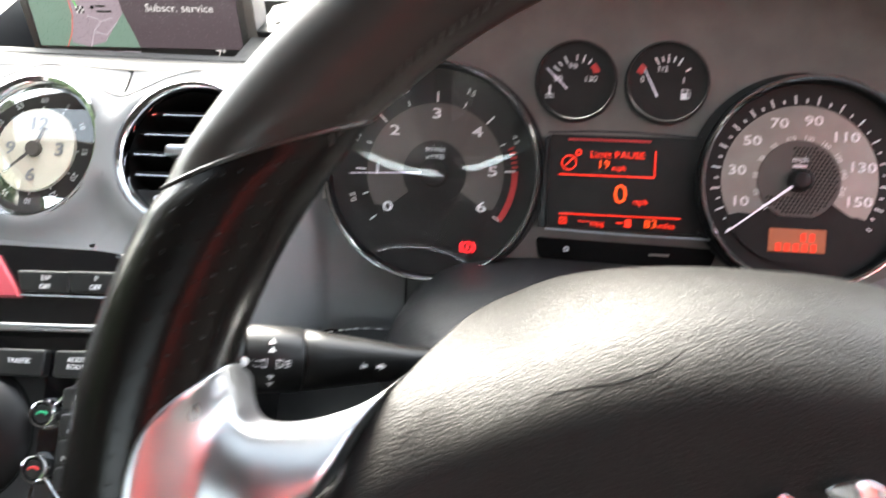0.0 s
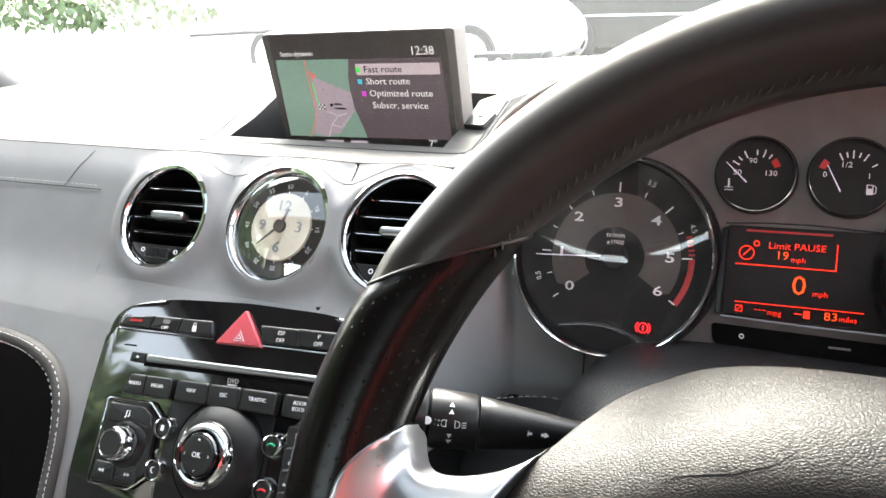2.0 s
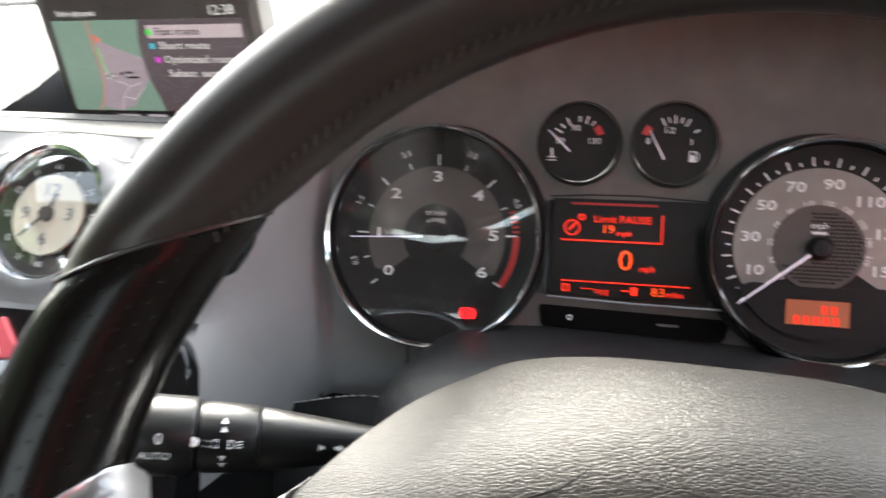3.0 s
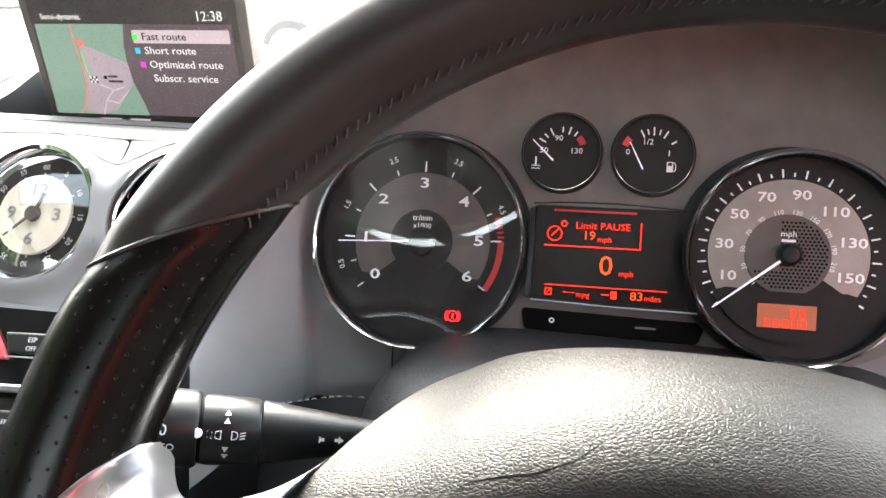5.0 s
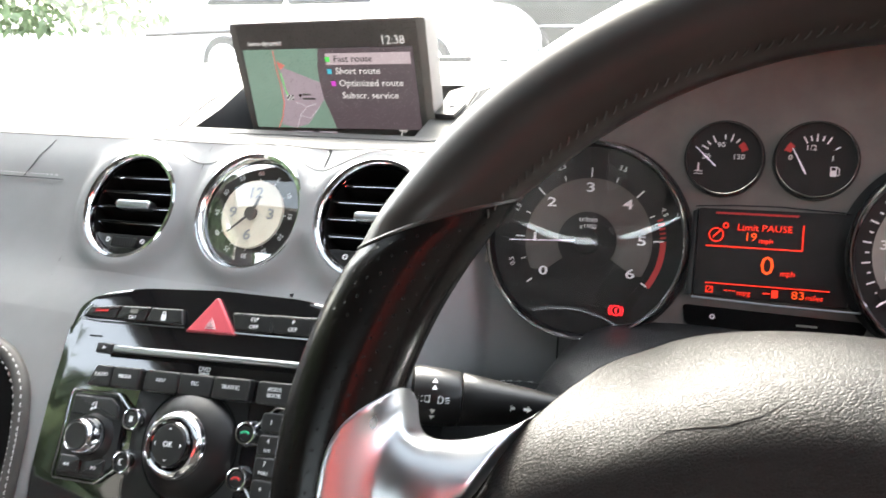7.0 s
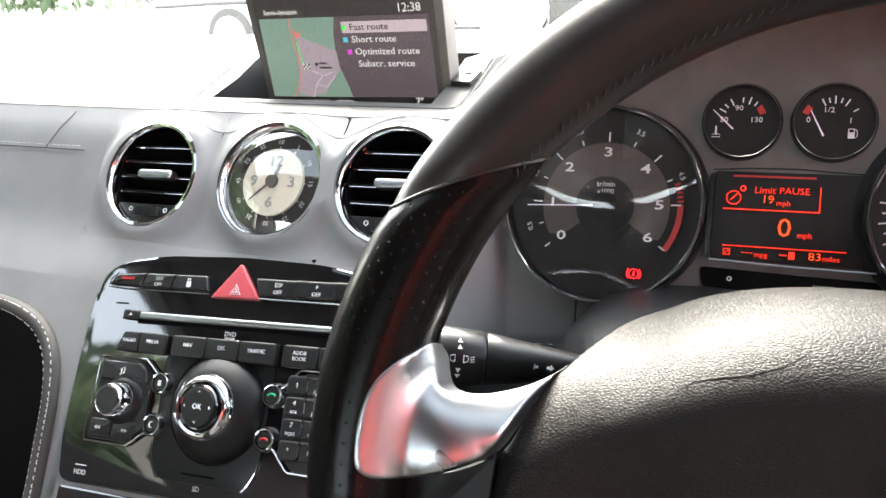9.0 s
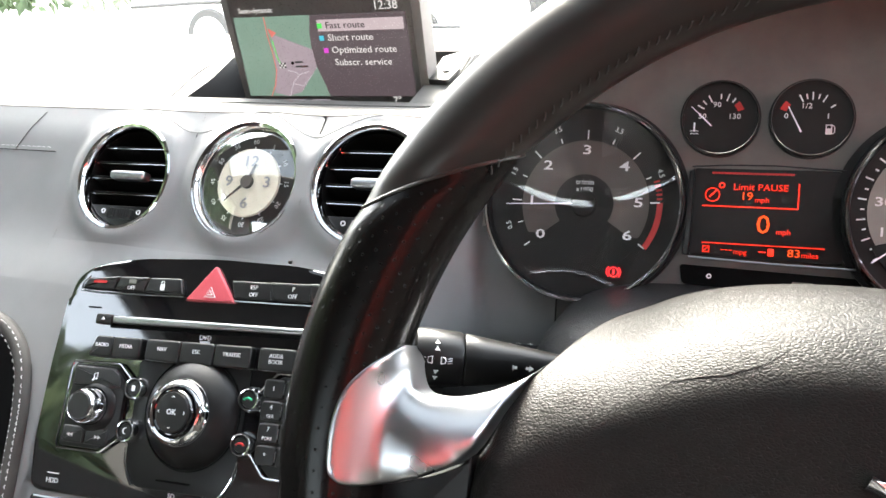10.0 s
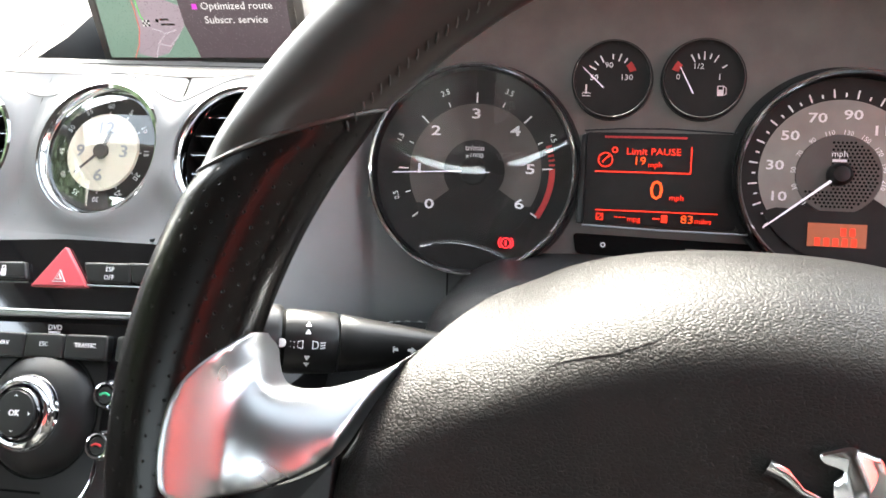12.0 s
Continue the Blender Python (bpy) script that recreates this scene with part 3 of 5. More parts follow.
def rim_piece(name, lo, hi, slant_lo, slant_hi, radius, material, label="", nseg=60):
    """A stretch of the rim; its ends run aslant across the section."""
    bm = bmesh.new()
    uvl = bm.loops.layers.uv.new("UVMap")
    rows = []
    for i in range(nseg + 1):
        q = i / nseg
        row = []
        for j in range(25):
            ph = 360 * j / 24
            c = math.cos(radians(ph - 25))
            a, b = lo + slant_lo * c, hi + slant_hi * c
            th = a + (b - a) * q
            v = bm.verts.new(rim_point(th, ph, radius(q, ph)))
            row.append((v, (radians(th) * RM, radians(ph) * 0.0172)))
        rows.append(row)
    for a, b in zip(rows, rows[1:]):
        for j in range(24):
            f = bm.faces.new((a[j][0], b[j][0], b[j + 1][0], a[j + 1][0]))
            for lp, uv in zip(f.loops, (a[j][1], b[j][1], b[j + 1][1], a[j + 1][1])):
                lp[uvl].uv = uv
    bmesh.ops.remove_doubles(bm, verts=bm.verts, dist=1e-6)
    return part(name, bm, material, wheel, label, sharp=60)


def tuck(q):
    return 0.0009 * (math.exp(-(q / 0.02) ** 2) + math.exp(-((1 - q) / 0.02) ** 2))


def tuck2(q):
    return 0.0009 * (math.exp(-(q / 0.05) ** 2) + math.exp(-((1 - q) / 0.05) ** 2))


SEAM = 148.3
rim_piece("upper_rim", 180 - SEAM, SEAM, -8, 8, lambda q, p: RT - tuck(q), "rim", "smooth black leather upper rim", 110)
rim_piece("grip", SEAM, 190, 8, 0, lambda q, p: RT + 0.0011 * math.sin(math.pi * min(1, q * 1.1)) - tuck2(q), "grip", "perforated black leather grip", 50)
rim_piece("grip", -10, 180 - SEAM, 0, -8, lambda q, p: RT + 0.0011 * math.sin(math.pi * min(1, (1 - q) * 1.1)) - tuck2(q), "grip", "perforated black leather grip", 50)
rim_piece("lower_rim", 190, 350, 0, 0, lambda q, p: RT - tuck(q), "rim", "smooth black leather lower rim", 60)
for s in (0, 1):
    pts = []
    for j in range(32):
        ph = 360 * j / 32
        th = SEAM + 8 * math.cos(radians(ph - 25))
        pts.append(rim_point(th if s == 0 else 180 - th, ph, RT - 0.0009))
    part("rim_seam", tube(pts, 0.0007, 6, True), "rim", wheel, "raised leather seam")
bm = bmesh.new()
for k in range(88):
    th = 34 + (SEAM - 4 - 34) * k / 87
    p = [rim_point(th - 0.25, 151, RT + 0.0001), rim_point(th + 0.1, 155, RT + 0.0005), rim_point(th + 0.45, 159, RT + 0.0001)]
    tube(p, 0.00030, 5, bm=bm)
tagged(part("stitching", bm, "joint", wheel, "black lacing along the inner rim"), kind="stuff")


SPOKE_TOP = [(-0.1052, 0.0294), (-0.1112, 0.0234), (-0.1185, 0.0190), (-0.1270, 0.0158), (-0.1345, 0.0147), (-0.1395, 0.0163), (-0.1422, 0.0215), (-0.1439, 0.0297)]
SPOKE_RIM = [(-0.1439, 0.0297), (-0.1476, 0.0258), (-0.1515, 0.0218), (-0.1558, 0.0160), (-0.1584, 0.0095), (-0.1594, 0.0010), (-0.1590, -0.0075), (-0.1575, -0.0122), (-0.1535, -0.0146),
             (-0.1470, -0.0143), (-0.1400, -0.0124), (-0.1320, -0.0093), (-0.1245, -0.0052), (-0.1206, -0.0018)]
SPOKE_HUB = [(-0.1206, -0.0018), (-0.1180, 0.0022), (-0.1155, 0.0085), (-0.1134, 0.0143), (-0.1110, 0.0195), (-0.1086, 0.0240), (-0.1052, 0.0294)]


def pad_z(x, y):
    """Section of the airbag cover: it faces the driver below a curved crest and rolls away above it."""
    d = y - (0.0370 - 3.4 * x * x)
    up = (d + math.sqrt(d * d + 0.006 ** 2)) / 2
    down = (-d + math.sqrt(d * d + 0.006 ** 2)) / 2
    e = smooth(abs(x), 0.078, 0.116)
    return -0.0085 - (0.86 - 0.36 * e) * up - (1 - e) * 62 * max(0.0, up - 0.014) ** 2 - 0.21 * min(down, 0.05) - 0.10 * max(0, down - 0.05) + 0.006 * e


def away(p, line):
    """Distance from a point to a line of points."""
    far = 9.0
    for a, b in zip(line, line[1:]):
        d = b - a
        t = max(0.0, min(1.0, (p - a).dot(d) / d.length_squared))
        far = min(far, (a + d * t - p).length)
    return far


def spoke(side):
    """Metal spoke: a cap that hugs the rim and an arm that sweeps to the airbag cover."""
    top, rim, hub = curve(SPOKE_TOP, 5), curve(SPOKE_RIM, 5), curve(SPOKE_HUB, 5)
    edge = top[:-1] + rim[:-1] + hub[:-1]
    loop = edge + edge[:1]

    def fillet(d, r):
        q = max(0.0, 1 - d / r)
        return 1 - math.sqrt(max(0.0, 1 - q * q))

    def height(p):
        r = p.length - RM
        torus = math.sqrt(max(0.0, 0.0188 ** 2 - r * r)) if abs(r) < 0.0188 else -8 * (abs(r) - 0.0188)
        near = smooth(-p.x, 0.106, 0.140)
        arm = (pad_z(p.x, p.y) + 0.001) * (1 - near) + 0.0035 * near
        du, dr, dh = away(p, top), away(p, rim), away(p, hub)
        arm += 0.0056 - 0.0105 * fillet(du, 0.017) - 0.0024 * fillet(dr, 0.0075) - 0.0030 * fillet(dh, 0.0055)
        k = 0.010
        hi = max(arm, torus) + max(0.0, k - abs(arm - torus)) ** 2 / (4 * k)
        w = smooth(-p.x, 0.122, 0.156)
        z = hi * 0.55 + (arm * (1 - w) + max(torus, arm - 0.004) * w) * 0.45
        return z - 0.0016 * fillet(min(du, dr, dh), 0.0016)

    def inside(p):
        odd = False
        for a, b in zip(loop, loop[1:]):
            if (a.y > p.y) != (b.y > p.y) and p.x < a.x + (b.x - a.x) * (p.y - a.y) / (b.y - a.y):
                odd = not odd
        return odd

    pts = list(edge)
    for off in (0.0004, 0.0009):
        for i, p in enumerate(edge):
            d = (edge[(i + 1) % len(edge)] - edge[i - 1]).normalized()
            for q in (p + Vector((-d.y, d.x)) * off, p - Vector((-d.y, d.x)) * off):
                if inside(q) and away(q, loop) > off * 0.9:
                    pts.append(q)
    g = 0.0011
    for i in range(60):
        for j in range(50):
            p = Vector((-0.162 + g * (i + 0.5 * (j % 2)), -0.017 + g * 0.87 * j))
            if inside(p) and away(p, loop) > 0.0014:
                pts.append(p)
    k = len(edge)
    vs, es, fs, *rest = mathutils.geometry.delaunay_2d_cdt(pts, [], [list(range(k))], 1, 1e-6)
    bm = bmesh.new()
    bv = [bm.verts.new((p.x * side, p.y, height(p))) for p in vs]
    for f in fs:
        bm.faces.new([bv[i] for i in f])
    soft = {v: smooth(away(Vector((v.co.x * side, v.co.y)), loop), 0.0010, 0.0055) for v in bm.verts}
    for k in range(22):
        for v, z in [(v, sum(e.other_vert(v).co.z for e in v.link_edges) / len(v.link_edges)) for v in soft if soft[v] > 0]:
            v.co.z += (z - v.co.z) * 0.6 * soft[v]
    for e in [e for e in bm.edges if e.is_boundary]:
        a, b = e.verts
        lo = [bm.verts.new((v.co.x, v.co.y, v.co.z - 0.009)) for v in (b, a)]
        bm.faces.new((a, b, *lo))
    bmesh.ops.remove_doubles(bm, verts=bm.verts, dist=1e-6)
    return bm


for s in (1, -1):
    part("spoke", spoke(s), "brushed", wheel, "silver satin metal spoke", sharp=75)

# airbag cover: outline in the wheel's plane and a section that rolls over at the top
PAD = [(0.0, -0.085), (0.05, -0.0845), (0.090, -0.079), (0.1085, -0.066), (0.1165, -0.045), (0.1196, -0.025), (0.1199, -0.0050), (0.1190, -0.0015), (0.1170, 0.0026), (0.1126, 0.0145),
       (0.1078, 0.0241), (0.1040, 0.0300), (0.0982, 0.0395), (0.0908, 0.0500), (0.080, 0.0580), (0.063, 0.0655), (0.035, 0.0697)]
outline = curve(PAD + [(0.0, 0.0705)] + [(-x, y) for x, y in PAD[:0:-1]], 5, True)
bm = bmesh.new()
qs = [0.08, 0.16, 0.24, 0.32, 0.40, 0.48, 0.56, 0.63, 0.70, 0.76, 0.82, 0.87, 0.91, 0.945, 0.968, 0.983, 0.993, 1.0]
rows = []
for p in outline:
    rows.append([bm.verts.new((p.x * q, p.y * q, pad_z(p.x * q, p.y * q) - 0.0048 * max(0, (q - 0.90) / 0.10) ** 2)) for q in qs] + [bm.verts.new((p.x * 0.998, p.y * 0.998, pad_z(p.x, p.y) - 0.025))])
n = len(outline)
centre = bm.verts.new((0, 0, pad_z(0, 0)))
for i in range(n):
    a, b = rows[i], rows[(i + 1) % n]
    for j in range(len(qs)):
        bm.faces.new((a[j], b[j], b[j + 1], a[j + 1]))
    bm.faces.new((centre, a[0], b[0]))
part("airbag_cover", bm, "pad", wheel, "grained black leather airbag cover", sharp=80)
# shell behind the cover and below the spokes
bm = prism(rounded([(-0.150, -0.030), (-0.118, 0.004), (-0.105, 0.026), (-0.07, 0.046), (0, 0.050), (0.07, 0.046), (0.105, 0.026), (0.118, 0.004), (0.150, -0.030), (0.09, -0.12), (0.04, -0.150), (-0.04, -0.150), (-0.09, -0.12)], 0.012), -0.085, -0.062, 0.004)
part("back_shell", bm, "black", wheel)
for s in (1, -1):
    pts = [(p.x * s, p.y - 0.0006) for p in curve(SPOKE_RIM[8:], 3)] + [(-0.1204 * s, -0.0100), (-0.1202 * s, -0.0300), (-0.1160 * s, -0.0600), (-0.1440 * s, -0.0660), (-0.1510 * s, -0.0400)]
    part("lower_cover", prism(pts if s > 0 else pts[::-1], -0.045, -0.0078, 0.0012), "black", wheel, "black cover below the spoke")
part("crease", tube([(x, y, pad_z(x, y) + 0.0001) for x, y in ((-0.068, 0.0262), (-0.063, 0.0300), (-0.055, 0.0325), (-0.047, 0.0345), (-0.038, 0.0385), (-0.031, 0.0440))], lambda q: 0.00012 * math.sin(math.pi * q) + 0.00004, 5), "seam", wheel, "dark crease in the leather")
# plain chrome emblem
EM = Matrix.Translation((0.0, 0.0, pad_z(0, 0.008) + 0.0004)) @ Matrix.Rotation(radians(9), 4, "X")
emb = part("emblem", tube([(-0.0092, 0.0108, 0), (-0.0055, 0.0095, 0.0003), (-0.001, 0.0058, 0.0004), (0.0035, 0.0042, 0.0004), (0.0075, 0.0035, 0.0002)], lambda q: 0.0036 - 0.0020 * smooth(q, 0.1, 0.6), 12, flat=0.55), "chrome", wheel, "plain chrome badge", EM)
part("badge_arm", prism(rounded([(0.0018, 0.0160), (0.0092, 0.0190), (0.0165, 0.0165), (0.0195, 0.0080), (0.0180, -0.0120), (0.0080, -0.0150), (0.0110, 0.0010), (0.0062, 0.0052), (0.0058, 0.0095), (0.0085, 0.0125), (0.0030, 0.0138)], 0.0014), -0.001, 0.0016, 0.0007), "chrome", emb)

# ---- column, stalk ----
bm = bmesh.new()


def shroud_pt(t, y):
    """Section of the shroud: nearly upright flanks, a rounded shoulder and a flat crown."""
    a = math.pi * t
    c, s = math.cos(a), math.sin(a)
    ex = abs(c) ** 0.42 * (1 if c >= 0 else -1)
    k = 1 - 0.16 * smooth(-y, -0.385, -0.33)
    return (0.136 - 0.150 * ex * k, y, 0.872 + (0.080 * abs(s) ** 0.5 - 0.14 * (y - 0.38)) * k - 0.02 * (1 - k))


sheet(shroud_pt, [0.5 - 0.5 * math.cos(math.pi * q) for q in steps(0, 1, 48)], steps(0.33, 0.45, 12), bm)
shroud = thing("column_shroud", Matrix.Identity(4), "dark grey grained shroud of the steering column below the dials", "column shroud")
part("upper_shell", bm, "shroud", shroud, sharp=50)
bm = bmesh.new()
bm.faces.new([bm.verts.new(shroud_pt(0.5 - 0.5 * math.cos(math.pi * q), 0.33)) for q in steps(0, 1, 48)])
part("front_panel", bm, "shroud", shroud)
bm = tube([(0.141, 0.21, 0.968), (0.141, 0.30, 0.921), (0.141, 0.40, 0.869)], lambda q: 0.045 + 0.01 * q, 24)
solid("steering_column", bm, "black", "black plastic steering column behind the wheel", "column")

# stalk runs from the column to the left, a little towards the driver
ST = Matrix.Translation((0.037, 0.3115, 0.9470)) @ Euler((0, 0, radians(203.8))).to_matrix().to_4x4() @ Euler((0, radians(81), 0)).to_matrix().to_4x4()
stalk = thing("light_stalk", ST, "black light stalk with white printed symbols beside the column", "stalk")
part("lever", lathe([(0.0, 0.0), (0.0058, 0.0), (0.0066, 0.02), (0.0112, 0.055), (0.0122, 0.0625), (0.0118, 0.0635), (0, 0.0635)], 32), "satin", stalk)
part("collar", lathe([(0, 0.0642), (0.0120, 0.0642), (0.0127, 0.0655), (0.0135, 0.083), (0.0131, 0.0855), (0, 0.0855)], 32), "satin", stalk, "ribbed fog light collar")
part("knob", lathe([(0, 0.087), (0.0140, 0.087), (0.0148, 0.0885), (0.0152, 0.110), (0.0142, 0.1135), (0.006, 0.1155), (0, 0.116)], 32), "satin", stalk, "turning end knob")
part("gap_ring", lathe([(0, 0.0855), (0.0128, 0.0855), (0.0128, 0.087), (0, 0.087)], 24), "deep", stalk)

# ---- instrument cluster ----
DIALS = tilted(0.0, 0.466, 1.016, 20, 1.4)
cluster = thing("instrument_cluster", DIALS, "black instrument cluster with chrome-ringed dials and red display", "instruments")
arch = [(-0.083, -0.060), (-0.083, -0.030), (-0.080, 0.005), (-0.068, 0.034), (-0.045, 0.053), (-0.010, 0.069), (0.040, 0.087), (0.10, 0.103), (0.16, 0.114), (0.21, 0.112), (0.25, 0.090), (0.278, 0.055), (0.290, 0.0), (0.290, -0.060)]
plate_pts = [(-0.062, -0.052), (-0.065, -0.030), (-0.078, 0.005)] + [(u + (0.003 if u > 0.1 else -0.003) if abs(u - 0.1) > 0.12 else u, v + 0.003) for u, v in arch[3:]] + [(0.20, -0.100), (0.040, -0.098), (0.0, -0.090), (-0.036, -0.080), (-0.052, -0.066)]
part("face_plate", prism(rounded(plate_pts[::-1], 0.012, 5), -0.020, -0.004), "facia", cluster)


def gauge(name, x, y, r, ringx, ringy, high, label, width=0.0035):
    """A dial: chrome ring on a black tube, standing on the plate. Returns the ring, which carries the rest."""
    ring = part(name, lathe([(r - width, high - 0.006), (r - width, high - 0.0012), (r - width * 0.6, high), (r - width * 0.25, high), (r, high - 0.002), (r, high - 0.006)], 80),
                "chrome", cluster, label, at(x, y))
    part("dial_face", lathe([(0, -0.0005), (r + 0.001, -0.0005), (r + 0.001, -0.003), (0, -0.003)], 64), "dial", ring, "black dial face", at(ringx, ringy))
    part("ring_wall", lathe([(r - width, high - 0.005), (r - width * 1.3, -0.0004)], 64), "black", ring)
    part("ring_skirt", lathe([(r, high - 0.005), (r + 0.0012, -0.004)], 64), "satin", ring)
    return ring


def tick(parent, a, r0, r1, w, cx, cy, z, material="white", name="tick"):
    return part(name, plate(rect(r1 - r0, w), z, 0.0002), material, parent, "", at(cx + (r0 + r1) / 2 * math.cos(radians(a)), cy + (r0 + r1) / 2 * math.sin(radians(a)), 0, a))


def sector(r0, r1, a0, a1, z, n=24):
    pts = [(r1 * math.cos(radians(a)), r1 * math.sin(radians(a))) for a in steps(a0, a1, n)]
    pts += [(r0 * math.cos(radians(a)), r0 * math.sin(radians(a))) for a in steps(a1, a0, n)]
    bm = bmesh.new()
    k = n + 1
    v = [bm.verts.new((x, y, z)) for x, y in pts]
    for i in range(n):
        bm.faces.new((v[i], v[i + 1], v[2 * k - 2 - i], v[2 * k - 1 - i]))
    return bm


def lerp_angle(table, value):
    keys = sorted(table)
    for a, b in zip(keys, keys[1:]):
        if a <= value <= b:
            return table[a] + (table[b] - table[a]) * (value - a) / (b - a)


# tachometer
TA = {0: 218, 1: 179, 2: 136, 3: 90, 4: 45, 5: 3, 6: -34}
tach = gauge("tachometer", -0.0012, -0.0318, 0.0625, 0.0022, 0.0, 0.010, "chrome-ringed rev counter", 0.0024)
O = (0.0015, -0.0005)
part("inner_band", sector(0.0185, 0.0400, -34, 218, 0.0002, 60), "dialmid", tach, "brown-grey band", at(*O))
part("core", lathe([(0, 0.0008), (0.0185, 0.0008), (0.0185, 0.0002)], 40), "dial", tach, "", at(*O))
part("lower_field", prism([(0.0415 * math.cos(radians(a)), 0.0415 * math.sin(radians(a)) * 1.05) for a in steps(207, 333, 20)] + [(0.030, -0.0200), (0.012, -0.0215), (-0.012, -0.0215), (-0.030, -0.0200)], 0.0004, 0.0009), "dial", tach, "", at(*O))
for v in range(7):
    a = TA[v]
    tick(tach, a, 0.0405, 0.0465, 0.0009, *O, 0.0006)
    text(str(v), 0.0082, "white", tach, O[0] + 0.0337 * math.cos(radians(a)), O[1] + 0.0337 * math.sin(radians(a)), 0.0008, name="numeral", wide=1.55, bold=0.00012)
for v in (0.5, 1.5, 2.5, 3.5, 4.5):
    a = lerp_angle(TA, v)
    tick(tach, a, 0.0408, 0.0440, 0.0007, *O, 0.0006)
    text(str(v), 0.0046, "white", tach, O[0] + 0.0500 * math.cos(radians(a)), O[1] + 0.0500 * math.sin(radians(a)), 0.0008, a - 90 if a < 150 else a - 90, name="small_numeral")
part("red_zone", sector(0.0445, 0.0480, -34, 3, 0.0007, 20), "redprint", tach, "red zone", at(*O))
for k in range(5):
    a = 5 + 3.4 * k
    part("red_dash", sector(0.0445, 0.0480, a, a + 1.6, 0.0007, 2), "redprint", tach, "", at(*O))
text("tr/min", 0.0047, "white", tach, O[0], 0.0130, 0.0012, name="unit_text")
text("x1000", 0.0043, "white", tach, O[0], 0.0084, 0.0012, name="unit_text")
part("needle", plate([(0.006, -0.0004), (0.0500, -0.00025), (0.0500, 0.00025), (0.006, 0.0004)], 0.0022, 0.0005), "lilac", tach, "pale needle", at(*O, 0, 182.5))
part("hub", lathe([(0, 0.0030), (0.0075, 0.0027), (0.0085, 0.0012)], 32), "dial", tach, "", at(*O))
part("brake_light", lathe([(0.0026, 0.0012), (0.0026, 0.0016), (0.0032, 0.0016), (0.0032, 0.0012)], 24), "lamp", tach, "lit red brake warning", at(0.0228, -0.0422))
part("brake_mark", plate(rect(0.0010, 0.0030), 0.0012), "lamp", tach, "", at(0.0228, -0.0422))
for s in (-1, 1):
    part("brake_arc", sector(0.0040, 0.0046, -45, 45, 0.0014, 8), "lamp", tach, "", at(0.0228, -0.0422, 0, 0 if s > 0 else 180))



def lens_low(x):
    """Lower edge of the lens, a shallow arch."""
    return max(-math.sqrt(0.058 ** 2 - x * x), -0.0440 - 0.010 * ((x + 0.008) / 0.035) ** 2)


def lens_at(x, q):
    """The clear lens is dished, with a soft fold that rises to both sides, and curls up at its lower edge."""
    lo = lens_low(x)
    y = lo + (math.sqrt(0.058 ** 2 - x * x) - lo) * q
    s, w = y - (0.0018 + 0.0138 * (x / 0.049) ** 2), 0.009
    t = max(-w, min(w, s))
    bend = (t + w) ** 2 / (4 * w) + max(0.0, s - w)
    lip = max(0.0, 1 - (y - lo) / 0.003) if lo > -math.sqrt(0.058 ** 2 - x * x) + 1e-9 else 0.0
    return (x, y, 0.0040 + 0.33 * bend + 0.0012 * lip * lip)


gl = part("lens", sheet(lens_at, steps(-0.0578, 0.0578, 64), sorted(steps(0, 0.06, 8) + steps(0.07, 1, 70))), "lens", tach, "clear dished lens", at(0.0005, 0, 0), sharp=80)
gl.visible_shadow = False

# speedometer
SA = {0: 219, 10: 203, 30: 172.5, 50: 141, 70: 111.5, 90: 80, 110: 47, 130: 14, 150: -19, 160: -34}
speedo = gauge("speedometer", 0.2030, -0.0300, 0.0570, -0.0045, 0.0010, 0.010, "chrome-ringed speedometer", 0.0028)
O = (-0.0045, 0.0015)
part("silver_band", sector(0.0215, 0.0400, -34, 219, 0.0002, 60), "dialsilver", speedo, "silver band", at(*O))
part("mesh_core", lathe([(0, 0.0009), (0.0210, 0.0009), (0.0215, 0.0002)], 48), "dialmid", speedo, "grey mesh centre", at(*O))
bm = bmesh.new()
for i in range(-9, 10):
    for j in range(-9, 10):
        x, y = (i + 0.5 * (j % 2)) * 0.0021, j * 0.0019
        if math.hypot(x, y) < 0.0195 and (x > -0.004 or y < -0.008):
            bmesh.ops.create_circle(bm, cap_ends=True, segments=6, radius=0.00072, matrix=Matrix.Translation((x, y, 0.0011)))
tagged(part("mesh_dots", bm, "deep", speedo, "dark mesh dots", at(*O)), kind="stuff")
part("lower_field", prism([(0.0415 * math.cos(radians(a)), 0.0415 * math.sin(radians(a)) * 1.1) for a in steps(207, 333, 20)] + [(0.030, -0.0185), (0.010, -0.0195), (-0.010, -0.0195), (-0.030, -0.0185)], 0.0004, 0.0014), "dial", speedo, "", at(*O))
for v in range(0, 161, 5):
    a = lerp_angle(SA, v)
    long = v % 20 == 10 or v % 20 == 0
    tick(speedo, a, 0.0415 if not long else 0.0410, 0.0435 if not long else 0.0455, 0.0009, *O, 0.0006)
for v in (10, 30, 50, 70, 90, 110, 130, 150):
    a = SA[v]
    text(str(v), 0.0072, "white", speedo, O[0] + 0.0322 * math.cos(radians(a)), O[1] + 0.0322 * math.sin(radians(a)), 0.0008, name="numeral", wide=1.35, bold=0.00012)
for k, v in enumerate((10, 30, 50, 70, 90, 110, 130, 150, 170, 190, 210)):
    a = 222 - 23.5 * k
    text(str(v), 0.0036, "white", speedo, O[0] + 0.0225 * math.cos(radians(a)), O[1] + 0.0225 * math.sin(radians(a)), 0.0014, a - 90, name="small_numeral")
text("mph", 0.0046, "white", speedo, O[0], 0.0125, 0.0014, name="unit_text")
